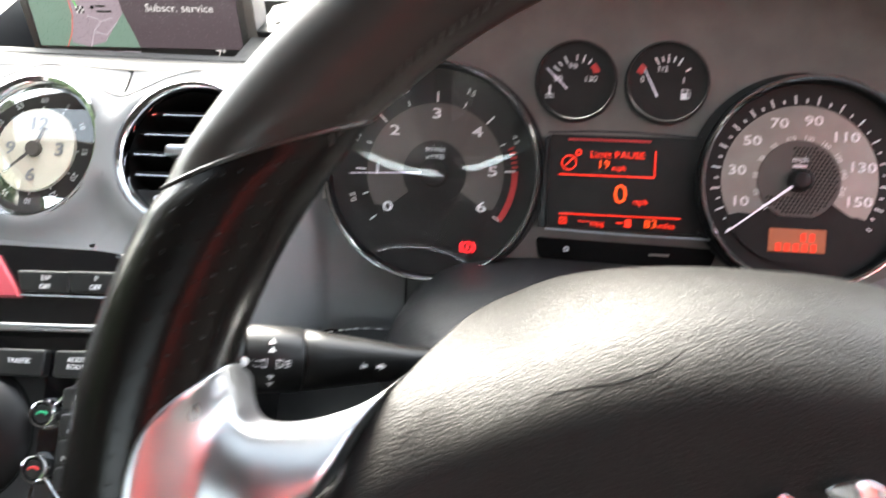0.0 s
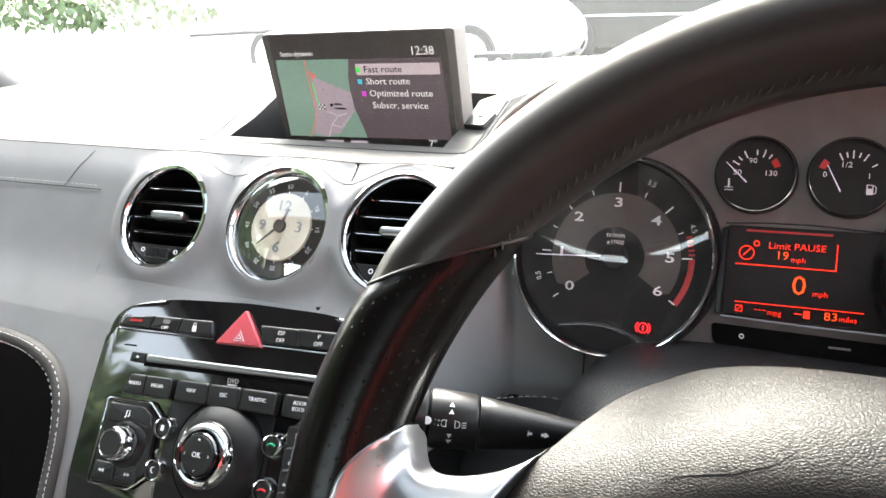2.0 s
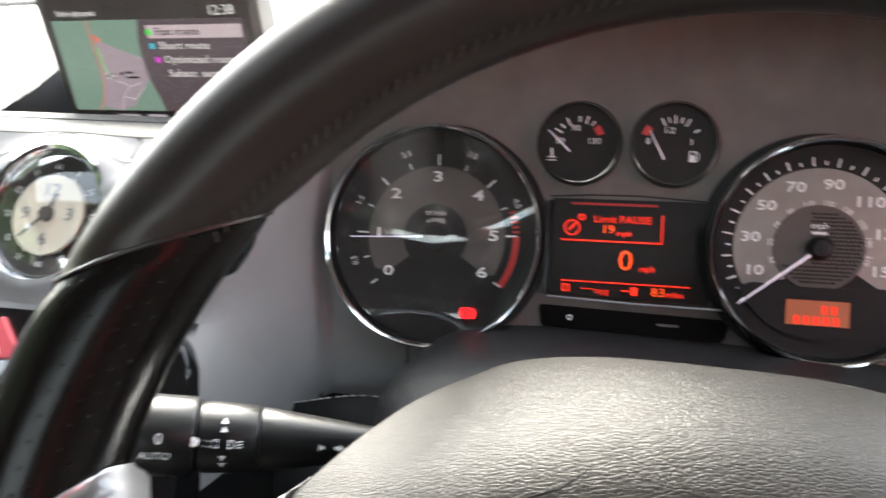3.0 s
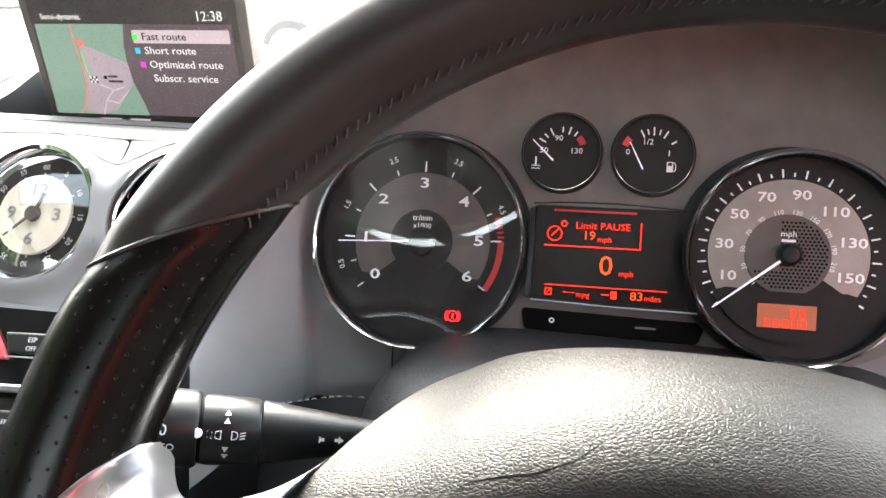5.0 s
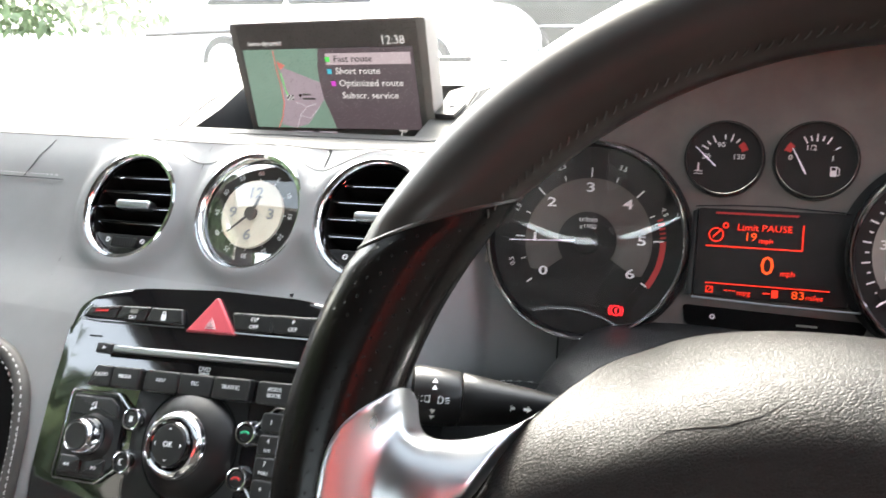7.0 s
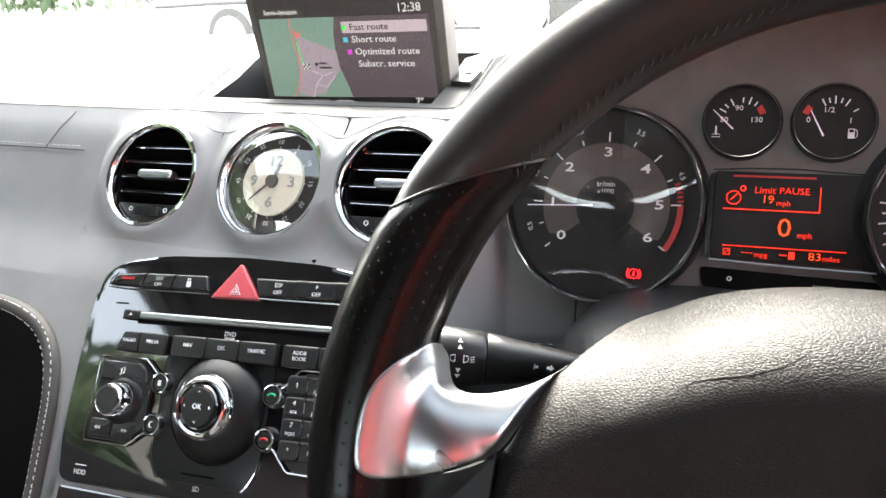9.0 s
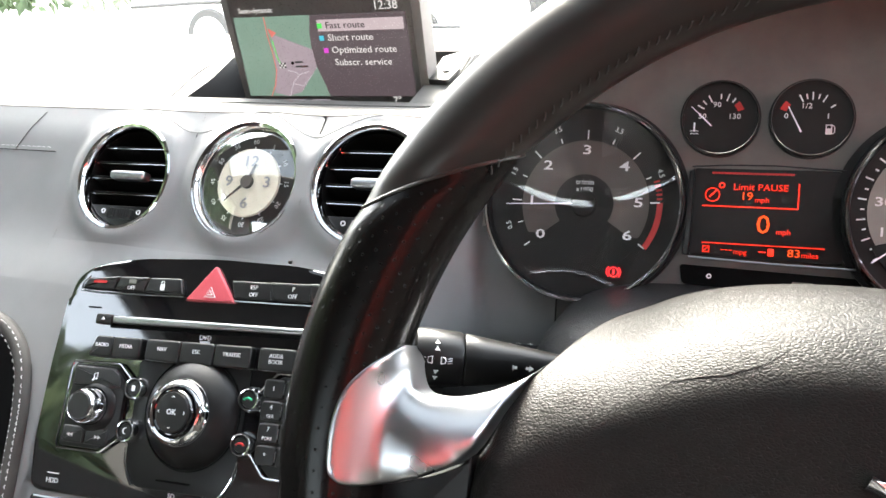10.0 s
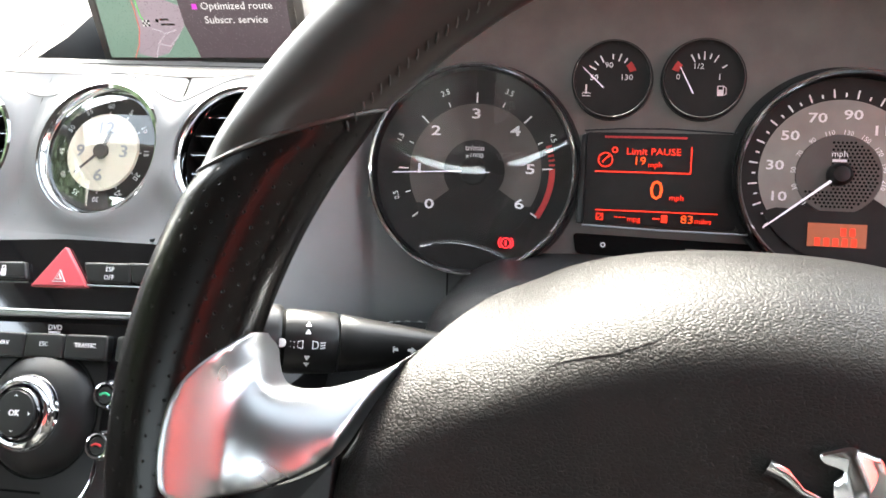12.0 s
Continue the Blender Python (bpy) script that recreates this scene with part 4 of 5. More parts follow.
part("unit_bar", plate(rect(0.007, 0.0014), 0.0012), "white", speedo, "", at(O[0], 0.0090))
part("needle", plate([(0.004, -0.0007), (0.0475, -0.00035), (0.0475, 0.00035), (0.004, 0.0007)], 0.0055, 0.0006), "lilac", speedo, "pale needle", at(*O, 0, 219))
part("hub", lathe([(0, 0.0095), (0.0040, 0.0090), (0.0058, 0.0065), (0.0062, 0.0012)], 32), "satin", speedo, "dark domed hub", at(*O))
part("odometer", plate(rect(0.0290, 0.0125), 0.0016, 0.0004), "odo", speedo, "lit orange odometer window", at(-0.0037, -0.0308))
for x, y, w in ((0.0055, -0.0290, 0.0125), (-0.0020, -0.0345, 0.0225)):
    for k in range(int(w / 0.0045)):
        part("digit_bar", plate(rect(0.0026, 0.0042), 0.0022, 0.0002), "lcdred", speedo, "", at(x - w / 2 + 0.0045 * k, y))

# small gauges
for name, x, y, red, labels, needle, marks in (
        ("temperature_gauge", 0.0777, 0.0222, (20, 42), (("50", -0.0100, 0.0008), ("90", -0.0020, 0.0078), ("130", 0.0080, 0.0008)), 136, (150, 135, 118, 90, 72, 55)),
        ("fuel_gauge", 0.1272, 0.0224, (138, 160), (("0", -0.0135, 0.0010), ("1/2", -0.0030, 0.0068), ("1", 0.0085, 0.0008)), 117, (118, 104, 90, 75, 60, 32))):
    gg = gauge(name, x, y, 0.0218, 0, 0, 0.003, "small chrome-ringed " + name.replace("_", " "), 0.0010)
    for k, a in enumerate(marks):
        tick(gg, a, 0.0112 if k % 2 else 0.0105, 0.0142 if k % 2 else 0.0150, 0.0008, 0, 0, 0.0004)
    part("red_mark", sector(0.0112, 0.0148, red[0], red[1], 0.0005, 6), "redprint", gg, "red mark", at(-0.0008 if x < 0.1 else -0.0030, 0))
    for b, tx, ty in labels:
        text(b, 0.0044, "white", gg, tx, ty, 0.0006, name="numeral", wide=1.1)
    part("needle", plate([(-0.002, -0.0004), (0.0145, -0.0002), (0.0145, 0.0002), (-0.002, 0.0004)], 0.0012, 0.0003), "lilac", gg, "pale needle", at(-0.0060 if x < 0.1 else -0.0060, -0.0035 if x < 0.1 else -0.0065, 0, needle))
    if x < 0.1:
        for k in range(2):
            part("symbol", tube([(-0.0165 + 0.0012 * j, -0.0082 - 0.0016 * k + 0.0005 * (j % 2), 0.0006) for j in range(5)], 0.00025, 5), "white", gg)
        part("symbol", plate(rect(0.0010, 0.0050), 0.0005), "white", gg, "", at(-0.0142, -0.0055))
    else:
        part("symbol", prism(rect(0.0034, 0.0056, 0.0004), 0.0004, 0.0008), "white", gg, "", at(0.0092, -0.0066))
        part("symbol", plate(rect(0.0022, 0.0016), 0.0009), "dial", gg, "", at(0.0092, -0.0052))
        part("symbol", tube([(0.0112, -0.0090, 0.0006), (0.0122, -0.0082, 0.0006), (0.0122, -0.0052, 0.0006), (0.0110, -0.0040, 0.0006)], 0.00025, 5), "white", gg)

# red display
disp = part("display", prism(rounded([(0.0655, -0.0600), (0.1485, -0.0608), (0.1450, -0.0078), (0.0655, -0.0078)], 0.002), -0.004, -0.0005, 0.0005), "dial", cluster, "black display with lit red segments")
part("display_frame", tube([(0.0640, -0.0070, 0.0005), (0.085, -0.0058, 0.0008), (0.11, -0.0056, 0.0008), (0.147, -0.0075, 0.0005)], 0.0005, 6), "satin", disp)
part("display_edge", tube([(0.0650, -0.0612, 0.0002), (0.11, -0.0625, 0.0004), (0.155, -0.0628, 0.0002)], 0.0006, 6), "brushed", disp, "thin pale lower edge")
part("side_bezel", prism([(0.0615, -0.0600), (0.0655, -0.0605), (0.0655, -0.0085), (0.0625, -0.0100)], -0.004, 0.002, 0.001), "satin", disp)
part("glow_strip", plate(rect(0.045, 0.0012), 0.0002), "redprint", disp, "", at(0.098, -0.0105))
L = "lcdred"
part("box_line", plate(rect(0.0525, 0.0007), 0.0002), L, disp, "", at(0.0972, -0.0302))
part("box_line", plate(rect(0.0007, 0.0148), 0.0002), L, disp, "", at(0.1233, -0.0230))
part("rule_line", plate(rect(0.0665, 0.0006), 0.0002), L, disp, "", at(0.1055, -0.0522))
text("Limit PAUSE", 0.0054, L, disp, 0.1028, -0.0186, 0.0002, name="display_text", wide=1.08)
text("19", 0.0066, "lcdorange", disp, 0.0955, -0.0240, 0.0002, name="display_text", wide=1.1)
text("mph", 0.0045, L, disp, 0.1040, -0.0258, 0.0002, name="display_text")
part("limit_symbol", lathe([(0.0036, 0.0002), (0.0036, 0.0006), (0.0043, 0.0006), (0.0043, 0.0002)], 20), L, disp, "", at(0.0765, -0.0235))
part("limit_symbol", tube([(0.0748, -0.0250, 0.0006), (0.0790, -0.0205, 0.0006)], 0.0005, 5), L, disp)
part("limit_symbol", lathe([(0.0010, 0.0002), (0.0010, 0.0006), (0.0018, 0.0006), (0.0018, 0.0002)], 14), L, disp, "", at(0.0815, -0.0178))
text("0", 0.0155, "lcdorange", disp, 0.1055, -0.0405, 0.0002, name="speed_text", wide=1.05)
text("mph", 0.0046, L, disp, 0.1165, -0.0440, 0.0002, name="display_text")
part("range_symbol", lathe([(0.0020, 0.0002), (0.0020, 0.0006), (0.0028, 0.0006), (0.0028, 0.0002)], 4), L, disp, "", at(0.0748, -0.0560, 0, 45))
part("range_symbol", tube([(0.0735, -0.0573, 0.0004), (0.0761, -0.0547, 0.0004)], 0.00025, 4), L, disp)
text("---", 0.0054, L, disp, 0.0862, -0.0555, 0.0002, name="display_text", wide=1.3)
text("mpg", 0.0044, L, disp, 0.0938, -0.0568, 0.0002, name="display_text")
part("pump_symbol", prism(rect(0.0034, 0.0044, 0.0004), 0.0002, 0.0005), L, disp, "", at(0.1105, -0.0560))
part("pump_symbol", tube([(0.1040, -0.0560, 0.0004), (0.1080, -0.0560, 0.0004)], 0.0004, 5), L, disp)
text("83", 0.0064, "lcdorange", disp, 0.1228, -0.0560, 0.0002, name="display_text", wide=1.15)
text("miles", 0.0044, L, disp, 0.1312, -0.0566, 0.0002, name="display_text")
# ledge below the display
part("button_ledge", prism(rounded([(0.060, -0.0660), (0.160, -0.0680), (0.156, -0.0800), (0.062, -0.0780)], 0.003), -0.008, -0.0025, 0.0008), "deep", cluster)
part("ledge_mark", lathe([(0.0008, -0.0025), (0.0008, -0.0020), (0.0015, -0.0020), (0.0015, -0.0025)], 12), "white", cluster, "", at(0.0775, -0.0722))
part("ledge_text_bar", plate(rect(0.011, 0.0012), -0.0024, 0.0004), "dialsilver", cluster, "", at(0.1285, -0.0728))

# hood over the dials
bm = bmesh.new()
rows = []
for i, (u, v) in enumerate(arch):
    q = smooth(v, -0.06, 0.07)
    depth = 0.006 + (0.046 + 0.034 * smooth(u, 0.06, 0.15)) * q
    cx, cy = 0.10, -0.03
    d = Vector((u - cx, v - cy)).normalized()
    o = Vector((u, v))
    pts = [(*(o), -0.004), (*(o + d * 0.001), depth * 0.5), (*(o + d * 0.002), depth), (*(o + d * 0.005), depth + 0.003), (*(o + d * 0.010), depth), (*(o + d * 0.014), depth * 0.3), (*(o + d * 0.012), -0.06), (*(o + d * 0.004), -0.14)]
    rows.append([bm.verts.new(p) for p in pts])
for a, b in zip(rows, rows[1:]):
    for j in range(len(a) - 1):
        bm.faces.new((a[j], b[j], b[j + 1], a[j + 1]))
hood = solid("instrument_hood", bm, "hood", "vinyl hood over the dials, its colour lightened for glare haze", "hood", m=DIALS, sharp=70)
sub = hood.modifiers.new("round", "SUBSURF")
sub.levels = sub.render_levels = 2

# ---- vents and clock ----
def vent_frame(i):
    x, v = VENTS[i]
    return tilted(x, 0.397 + v * SV, 1.0 + v * CV, LEAN_V, 1.5) @ Matrix.Translation((0.001, 0, 0.0035))


def vent():
    ob = thing("air_vent", Matrix.Identity(4), "round black air vent with chrome ring and centre tab", "air vent", "dash vents")
    part("ring", lathe([(0.0345, -0.004), (0.0345, 0.0005), (0.0360, 0.0025), (0.0380, 0.0030), (0.0400, 0.0018), (0.0408, -0.002), (0.0408, -0.006)], 72), "chrome", ob, "chrome ring")
    part("barrel", lathe([(0.0346, -0.003), (0.0335, -0.034), (0.0, -0.036)], 48), "deep", ob)
    for k in range(4):
        y = 0.0205 - 0.0112 * k
        w = math.sqrt(0.0337 ** 2 - y * y)
        part("slat", prism(rect(2 * w, 0.018, 0.002), -0.0006, 0.0006, 0.0004), "deep", ob, "thin black slat", pose(0, y, -0.014, 72, 0, 0))
        part("slat_edge", tube([(-w + 0.001, y + 0.0012, -0.0048), (w - 0.001, y + 0.0012, -0.0048)], 0.00032, 5), "chrome", ob, "bright slat edge")
    part("tab", prism(rect(0.030, 0.0062, 0.003), -0.006, 0.0015, 0.0026, 4), "brushed", ob, "bright centre tab", at(0.002, 0.0012))
    part("base", prism([(0.0342 * math.cos(radians(a)), 0.0342 * math.sin(radians(a))) for a in steps(216, 324, 18)], -0.012, -0.0035, 0.001), "satin", ob)
    part("thumbwheel", prism(rect(0.0225, 0.0072, 0.0020), -0.004, -0.0010, 0.001), "button", ob, "ribbed thumbwheel", at(0, -0.0262))
    for k in range(9):
        part("rib", prism(rect(0.0009, 0.0064), -0.0012, -0.0005), "satin", ob, "", at(-0.0088 + 0.0022 * k, -0.0262))
    part("closed_mark", lathe([(0.0011, -0.0034), (0.0011, -0.0030), (0.0017, -0.0030), (0.0017, -0.0034)], 16), "white", ob, "", at(-0.0152, -0.0245))
    part("open_mark", lathe([(0.0011, -0.0034), (0.0011, -0.0030), (0.0017, -0.0030), (0.0017, -0.0034)], 16), "white", ob, "", at(0.0152, -0.0245))
    return ob


first = vent()
first.matrix_world = vent_frame(0)
copy_thing(first, vent_frame(2))

clock = thing("dash_clock", vent_frame(1) @ Matrix.Translation((-0.0014, -0.0004, 0)) @ Matrix.Scale(1.04, 4), "round analogue clock with cream face and chrome ring", "clock")
part("ring", lathe([(0.0334, -0.005), (0.0342, -0.001), (0.0360, 0.0018), (0.0384, 0.0026), (0.0405, 0.0014), (0.0415, -0.002), (0.0415, -0.006)], 80), "chrome", clock, "chrome ring")
part("dark_rim", lathe([(0.0, -0.0045), (0.0336, -0.0045), (0.0340, -0.0015)], 64), "dial", clock, "black minute ring")
part("face", lathe([(0, -0.0027), (0.0222, -0.0027), (0.0226, -0.0043)], 64), "cream", clock, "cream face")
for h in range(12):
    a = 90 - 30 * h
    b = str(60 if h == 0 else 5 * h)
    text(b, 0.0044, "white", clock, 0.0272 * math.cos(radians(a)), 0.0272 * math.sin(radians(a)), -0.0041, a - 90, name="minute_numeral")
    tick(clock, a, 0.0222, 0.0240, 0.0007, 0, 0, -0.0043)
for b, x, y in (("12", 0, 0.0135), ("3", 0.0140, 0), ("6", 0, -0.0140), ("9", -0.0140, 0)):
    text(b, 0.0098, "brushed", clock, x, y, -0.0025, name="hour_numeral", wide=1.2, bold=0.0001)
part("minute_hand", plate([(-0.003, -0.0010), (0.0195, -0.0004), (0.0195, 0.0004), (-0.003, 0.0010)], -0.0015, 0.0005), "dialmid", clock, "", at(0, 0, 0, 222))
part("hour_hand", plate([(-0.003, -0.0013), (0.0125, -0.0006), (0.0125, 0.0006), (-0.003, 0.0013)], -0.0023, 0.0005), "dialmid", clock, "", at(0, 0, 0, 71))
part("hand_hub", lathe([(0, -0.0001), (0.0040, -0.0003), (0.0044, -0.0031)], 24), "dialmid", clock, "grey hub")
gl = part("lens", lathe([(0, 0.0050), (0.006, 0.0048), (0.012, 0.0043), (0.018, 0.0034), (0.024, 0.0022), (0.030, 0.0005), (0.0348, -0.0012)], 64), "clocklens", clock, "clear lens")
gl.visible_shadow = False

# ---- centre stack: radio ----
CON = tilted(-0.2, 0.316, 0.9, 32.6, 4.0)
radio = thing("radio_unit", CON, "glossy black radio and navigation unit with chrome details", "radio")
CX = -0.002
outline = [(-0.1180, -0.0775), (0.1120, -0.0775), (0.1130, -0.04), (0.1130, 0.0), (0.1120, 0.035), (0.1105, 0.052), (0.102, 0.0640), (0.056, 0.0718), (CX, 0.0745), (-0.060, 0.0735), (-0.100, 0.0685), (-0.1135, 0.0585), (-0.1160, 0.035), (-0.1185, 0.0), (-0.1190, -0.04)]
panel = part("panel", prism(rounded(outline, 0.010, 4), -0.022, 0, 0.0035, 3), "piano", radio, "glossy black panel")
part("matte_field", prism(rounded([(-0.047, 0.0092), (0.034, 0.0092), (0.033, -0.052), (0.026, -0.066), (-0.036, -0.066), (-0.045, -0.052)], 0.004), 0, 0.0007, 0.0003), "satin", radio, "satin black field")


def key(name, pts, high, label="", r=0.0014, material="button"):
    return part(name, prism(rounded(pts, r, 3), 0.0002, high, 0.0015, 3), material, radio, label)


# upper row of switches
for k, (a, b, c, d) in enumerate(((-0.1035, -0.0770, -0.0985, -0.0735), (-0.0765, -0.0530, -0.0730, -0.0495), (-0.0525, -0.0225, -0.0490, -0.0255))):
    lo = [0.0520, 0.0515, 0.0512][k]
    sw = key("switch", [(a, lo), (b, lo - 0.0003), (d, 0.0610), (c, 0.0590 if k == 0 else 0.0608)], 0.0032, "black rocker switch")
    if k == 0:
        part("lit_mark", plate(rect(0.011, 0.0018, 0.0008), 0.0034), "redprint", sw, "", at(-0.088, 0.0568))
    elif k == 1:
        text("OFF", 0.0036, "white", sw, -0.0625, 0.0535, 0.0034, name="switch_text")
        part("switch_mark", plate(rect(0.006, 0.0028, 0.0008), 0.0034), "dialsilver", sw, "", at(-0.0618, 0.0577))
    else:
        part("switch_mark", plate(rect(0.0034, 0.0040, 0.0008), 0.0034), "white", sw, "", at(-0.0380, 0.0548))
        part("switch_mark", tube([(-0.0390, 0.0566, 0.0036), (-0.0390, 0.0585, 0.0036), (-0.0372, 0.0585, 0.0036), (-0.0372, 0.0566, 0.0036)], 0.0003, 5), "white", sw)
for k, (a, b, t) in enumerate(((0.0155, 0.0425, "ESP"), (0.0430, 0.0690, "P"), (0.0695, 0.1000, ""))):
    sw = key("switch", [(a, 0.0502), (b, 0.0498), (b - 0.001, 0.0608), (a - 0.0035, 0.0612)], 0.0032, "black rocker switch")
    if t:
        text("OFF", 0.0036, "white", sw, (a + b) / 2, 0.0528, 0.0034, name="switch_text")
        text(t, 0.0036, "white", sw, (a + b) / 2, 0.0572, 0.0034, name="switch_text")
for pts in (((-0.0985, 0.0605), (-0.1040, 0.0560), (-0.1045, 0.0510), (-0.0900, 0.0500), (-0.0230, 0.0497)), ((0.0125, 0.0488), (0.0550, 0.0483), (0.0990, 0.0480))):
    part("row_edge", tube([(x, y, 0.0012) for x, y in pts], 0.00045, 6), "brushed", radio, "thin bright edge under the switches")
hz = part("hazard_switch", prism(rounded([(-0.0012, 0.0700), (-0.0205, 0.0472), (0.0160, 0.0472)], 0.0016), 0.0002, 0.0028, 0.0010, 3), "hazard", radio, "red triangular hazard switch")
for s, mt, z in ((0.9, "white", 0.0029), (0.74, "hazard", 0.0031), (0.46, "white", 0.0033), (0.24, "hazard", 0.0035)):
    part("hazard_mark", plate([(-0.0019, 0.0525 + 0.0047 * s), (-0.0019 - 0.0046 * s, 0.0525 - 0.0028 * s), (-0.0019 + 0.0046 * s, 0.0525 - 0.0028 * s)], z, 0.0003), mt, hz)

# disc slot
part("slot_bar", prism(rounded([(-0.0728, 0.0352), (0.092, 0.0345), (0.092, 0.0308), (-0.0728, 0.0304)], 0.0012), 0, 0.0034, 0.0016, 3), "brushed", radio, "bright satin bar over the disc slot")
part("slot_gap", prism(rounded([(-0.0755, 0.0302), (0.092, 0.0306), (0.092, 0.0282), (-0.0755, 0.0276)], 0.0005), 0, 0.0008), "deep", radio)
ej = key("eject_key", [(-0.0872, 0.0295), (-0.0737, 0.0292), (-0.0734, 0.0360), (-0.0867, 0.0362)], 0.0028)
part("eject_mark", plate([(-0.0817, 0.0322), (-0.0787, 0.0322), (-0.0802, 0.0342)], 0.0030), "white", ej)
part("card_slot", plate(rect(0.010, 0.0010), 0.0002), "deep", radio, "", at(-0.0915, 0.0402))
text("DVD", 0.0042, "white", radio, -0.0022, 0.0252, 0.0002, name="print")
part("print_bar", plate(rect(0.007, 0.0010), 0.0002), "white", radio, "", at(-0.0022, 0.0228))

# media keys
for a, b, t in ((-0.0850, -0.0670, "RADIO"), (-0.0666, -0.0450, "MEDIA"), (-0.0410, -0.0154, "NAV"), (-0.0150, 0.0092, "ESC"), (0.0096, 0.0352, "TRAFFIC"), (0.0405, 0.0646, "ADDR\nBOOK"), (0.0650, 0.0890, "SETUP")):
    kk = key("media_key", [(a, 0.0086), (b, 0.0086), (b, 0.0218), (a + (0.005 if t == "RADIO" else 0), 0.0218)], 0.0058, "", 0.0022)
    text(t, 0.0034, "white", kk, (a + b) / 2 + (0.0015 if t == "RADIO" else 0), 0.0160 if "\n" not in t else 0.0155, 0.0060, name="key_text")

# centre dial
dial = part("dial_base", lathe([(0.0, 0.0125), (0.0190, 0.0125), (0.0228, 0.0105), (0.0285, 0.0065), (0.0315, 0.0030), (0.0326, 0.0008), (0.0334, 0.0008)], 72), "black", radio, "domed black dial base", at(CX - 0.0004, -0.0200))
part("dial_groove", lathe([(0.0332, 0.0008), (0.0332, 0.0012), (0.0340, 0.0012), (0.0340, 0.0008)], 64), "deep", dial)
part("dial_ring", lathe([(0.0142, 0.0150), (0.0148, 0.0176), (0.0162, 0.0184), (0.0182, 0.0172), (0.0196, 0.0140), (0.0200, 0.0105)], 72), "chrome", dial, "chrome dial ring")
part("inner_collar", lathe([(0.0118, 0.0190), (0.0126, 0.0196), (0.0138, 0.0180), (0.0143, 0.0150)], 64), "piano", dial, "glossy black collar")
part("dial_cap", lathe([(0, 0.0200), (0.0075, 0.0201), (0.0112, 0.0198), (0.0119, 0.0188)], 48), "button", dial, "black cap")
text("OK", 0.0044, "white", dial, 0, 0, 0.0202, name="key_text", bold=0.00008)
for a in (0, 90, 180, 270):
    part("cap_mark", plate([(0.0084, -0.0010), (0.0094, 0), (0.0084, 0.0010), (0.0087, 0)], 0.0201, 0.0003), "white", dial, "", at(0, 0, 0, a))

# left key block
bl = part("key_block", prism(rounded([(-0.0965, -0.0478), (-0.0660, -0.0478), (-0.0530, -0.0378), (-0.0530, -0.0060), (-0.0620, 0.0035), (-0.0950, 0.0035)], 0.002), 0.0002, 0.0030, 0.0010), "button", radio, "black key block")
key("note_key", [(-0.0930, -0.0105), (-0.0550, -0.0105), (-0.0570, -0.0020), (-0.0630, 0.0020), (-0.0930, 0.0020)], 0.0050)
part("note_mark", tube([(-0.0762, -0.0060, 0.0054), (-0.0762, -0.0022, 0.0054), (-0.0738, -0.0015, 0.0054), (-0.0738, -0.0052, 0.0054)], 0.0003, 5), "white", bl)
for x, y in ((-0.0768, -0.0061), (-0.0744, -0.0053)):
    part("note_mark", ball(0.0008, 0.0006, 0.0003, c=(x, y, 0.0054), u=8, v=6), "white", bl)
for a, b in ((-0.0945, -0.0770), (-0.0765, -0.0590)):
    key("skip_key", [(a, -0.0455), (b, -0.0455), (b, -0.0350), (a, -0.0350)], 0.0042)
for x, s in ((-0.0855, -1), (-0.0680, 1)):
    for k in (0, 1):
        part("skip_mark", plate([(0, 0.0012), (0.0022 * s, 0), (0, -0.0012)][::s], 0.0044, 0.0003), "white", bl, "", at(x + 0.0024 * k * s, -0.0405))
part("chrome_line", tube([(x, y, 0.0024) for x, y in ((-0.0490, -0.0040), (-0.0600, 0.0048), (-0.0620, 0.0050), (-0.0960, 0.0050), (-0.0978, 0.0030), (-0.0990, -0.0470), (-0.0975, -0.0495), (-0.0660, -0.0495), (-0.0640, -0.0490), (-0.0500, -0.0385))], 0.0008, 8), "chrome", radio, "thin chrome outline")
vk = part("volume_knob", lathe([(0.0, 0.0168), (0.0078, 0.0170), (0.0086, 0.0160)], 40), "button", radio, "small black knob", at(-0.0730, -0.0222))
part("knob_ring", lathe([(0.0086, 0.0160), (0.0092, 0.0168), (0.0104, 0.0150), (0.0110, 0.0075), (0.0118, 0.0032)], 48), "chrome", vk, "chrome knob ring")
part("knob_base", lathe([(0.0118, 0.0060), (0.0150, 0.0045), (0.0158, 0.0030)], 40), "satin", vk)


def round_key(x, y, mark, material, label):
    k = part("round_key", lathe([(0, 0.0052), (0.0042, 0.0054), (0.0048, 0.0044)], 32), "button", radio, label, at(x, y))
    part("key_ring", lathe([(0.0050, 0.0044), (0.0055, 0.0060), (0.0063, 0.0062), (0.0072, 0.0046), (0.0077, 0.0002)], 40), "chrome", k, "chrome key ring")
    part("key_mark", mark, material, k)
    return k


round_key(-0.0445, -0.0089, plate(rect(0.0024, 0.0034, 0.0004), 0.0055), "white", "round key with a page mark")
moon = plate([(0.0020 * math.cos(radians(a)), 0.0020 * math.sin(radians(a))) for a in steps(60, 300, 14)] + [(0.0004 + 0.0013 * math.cos(radians(a)), 0.0015 * math.sin(radians(a))) for a in steps(270, 90, 8)], 0.0055)
round_key(-0.0450, -0.0345, moon, "white", "round key with a moon mark")
arc = lambda up: tube([(0.0026 * math.cos(radians(a)), (0.0014 * math.sin(radians(a)) - 0.0006) * up, 0.0058) for a in steps(10, 170, 8)], 0.0007, 6)
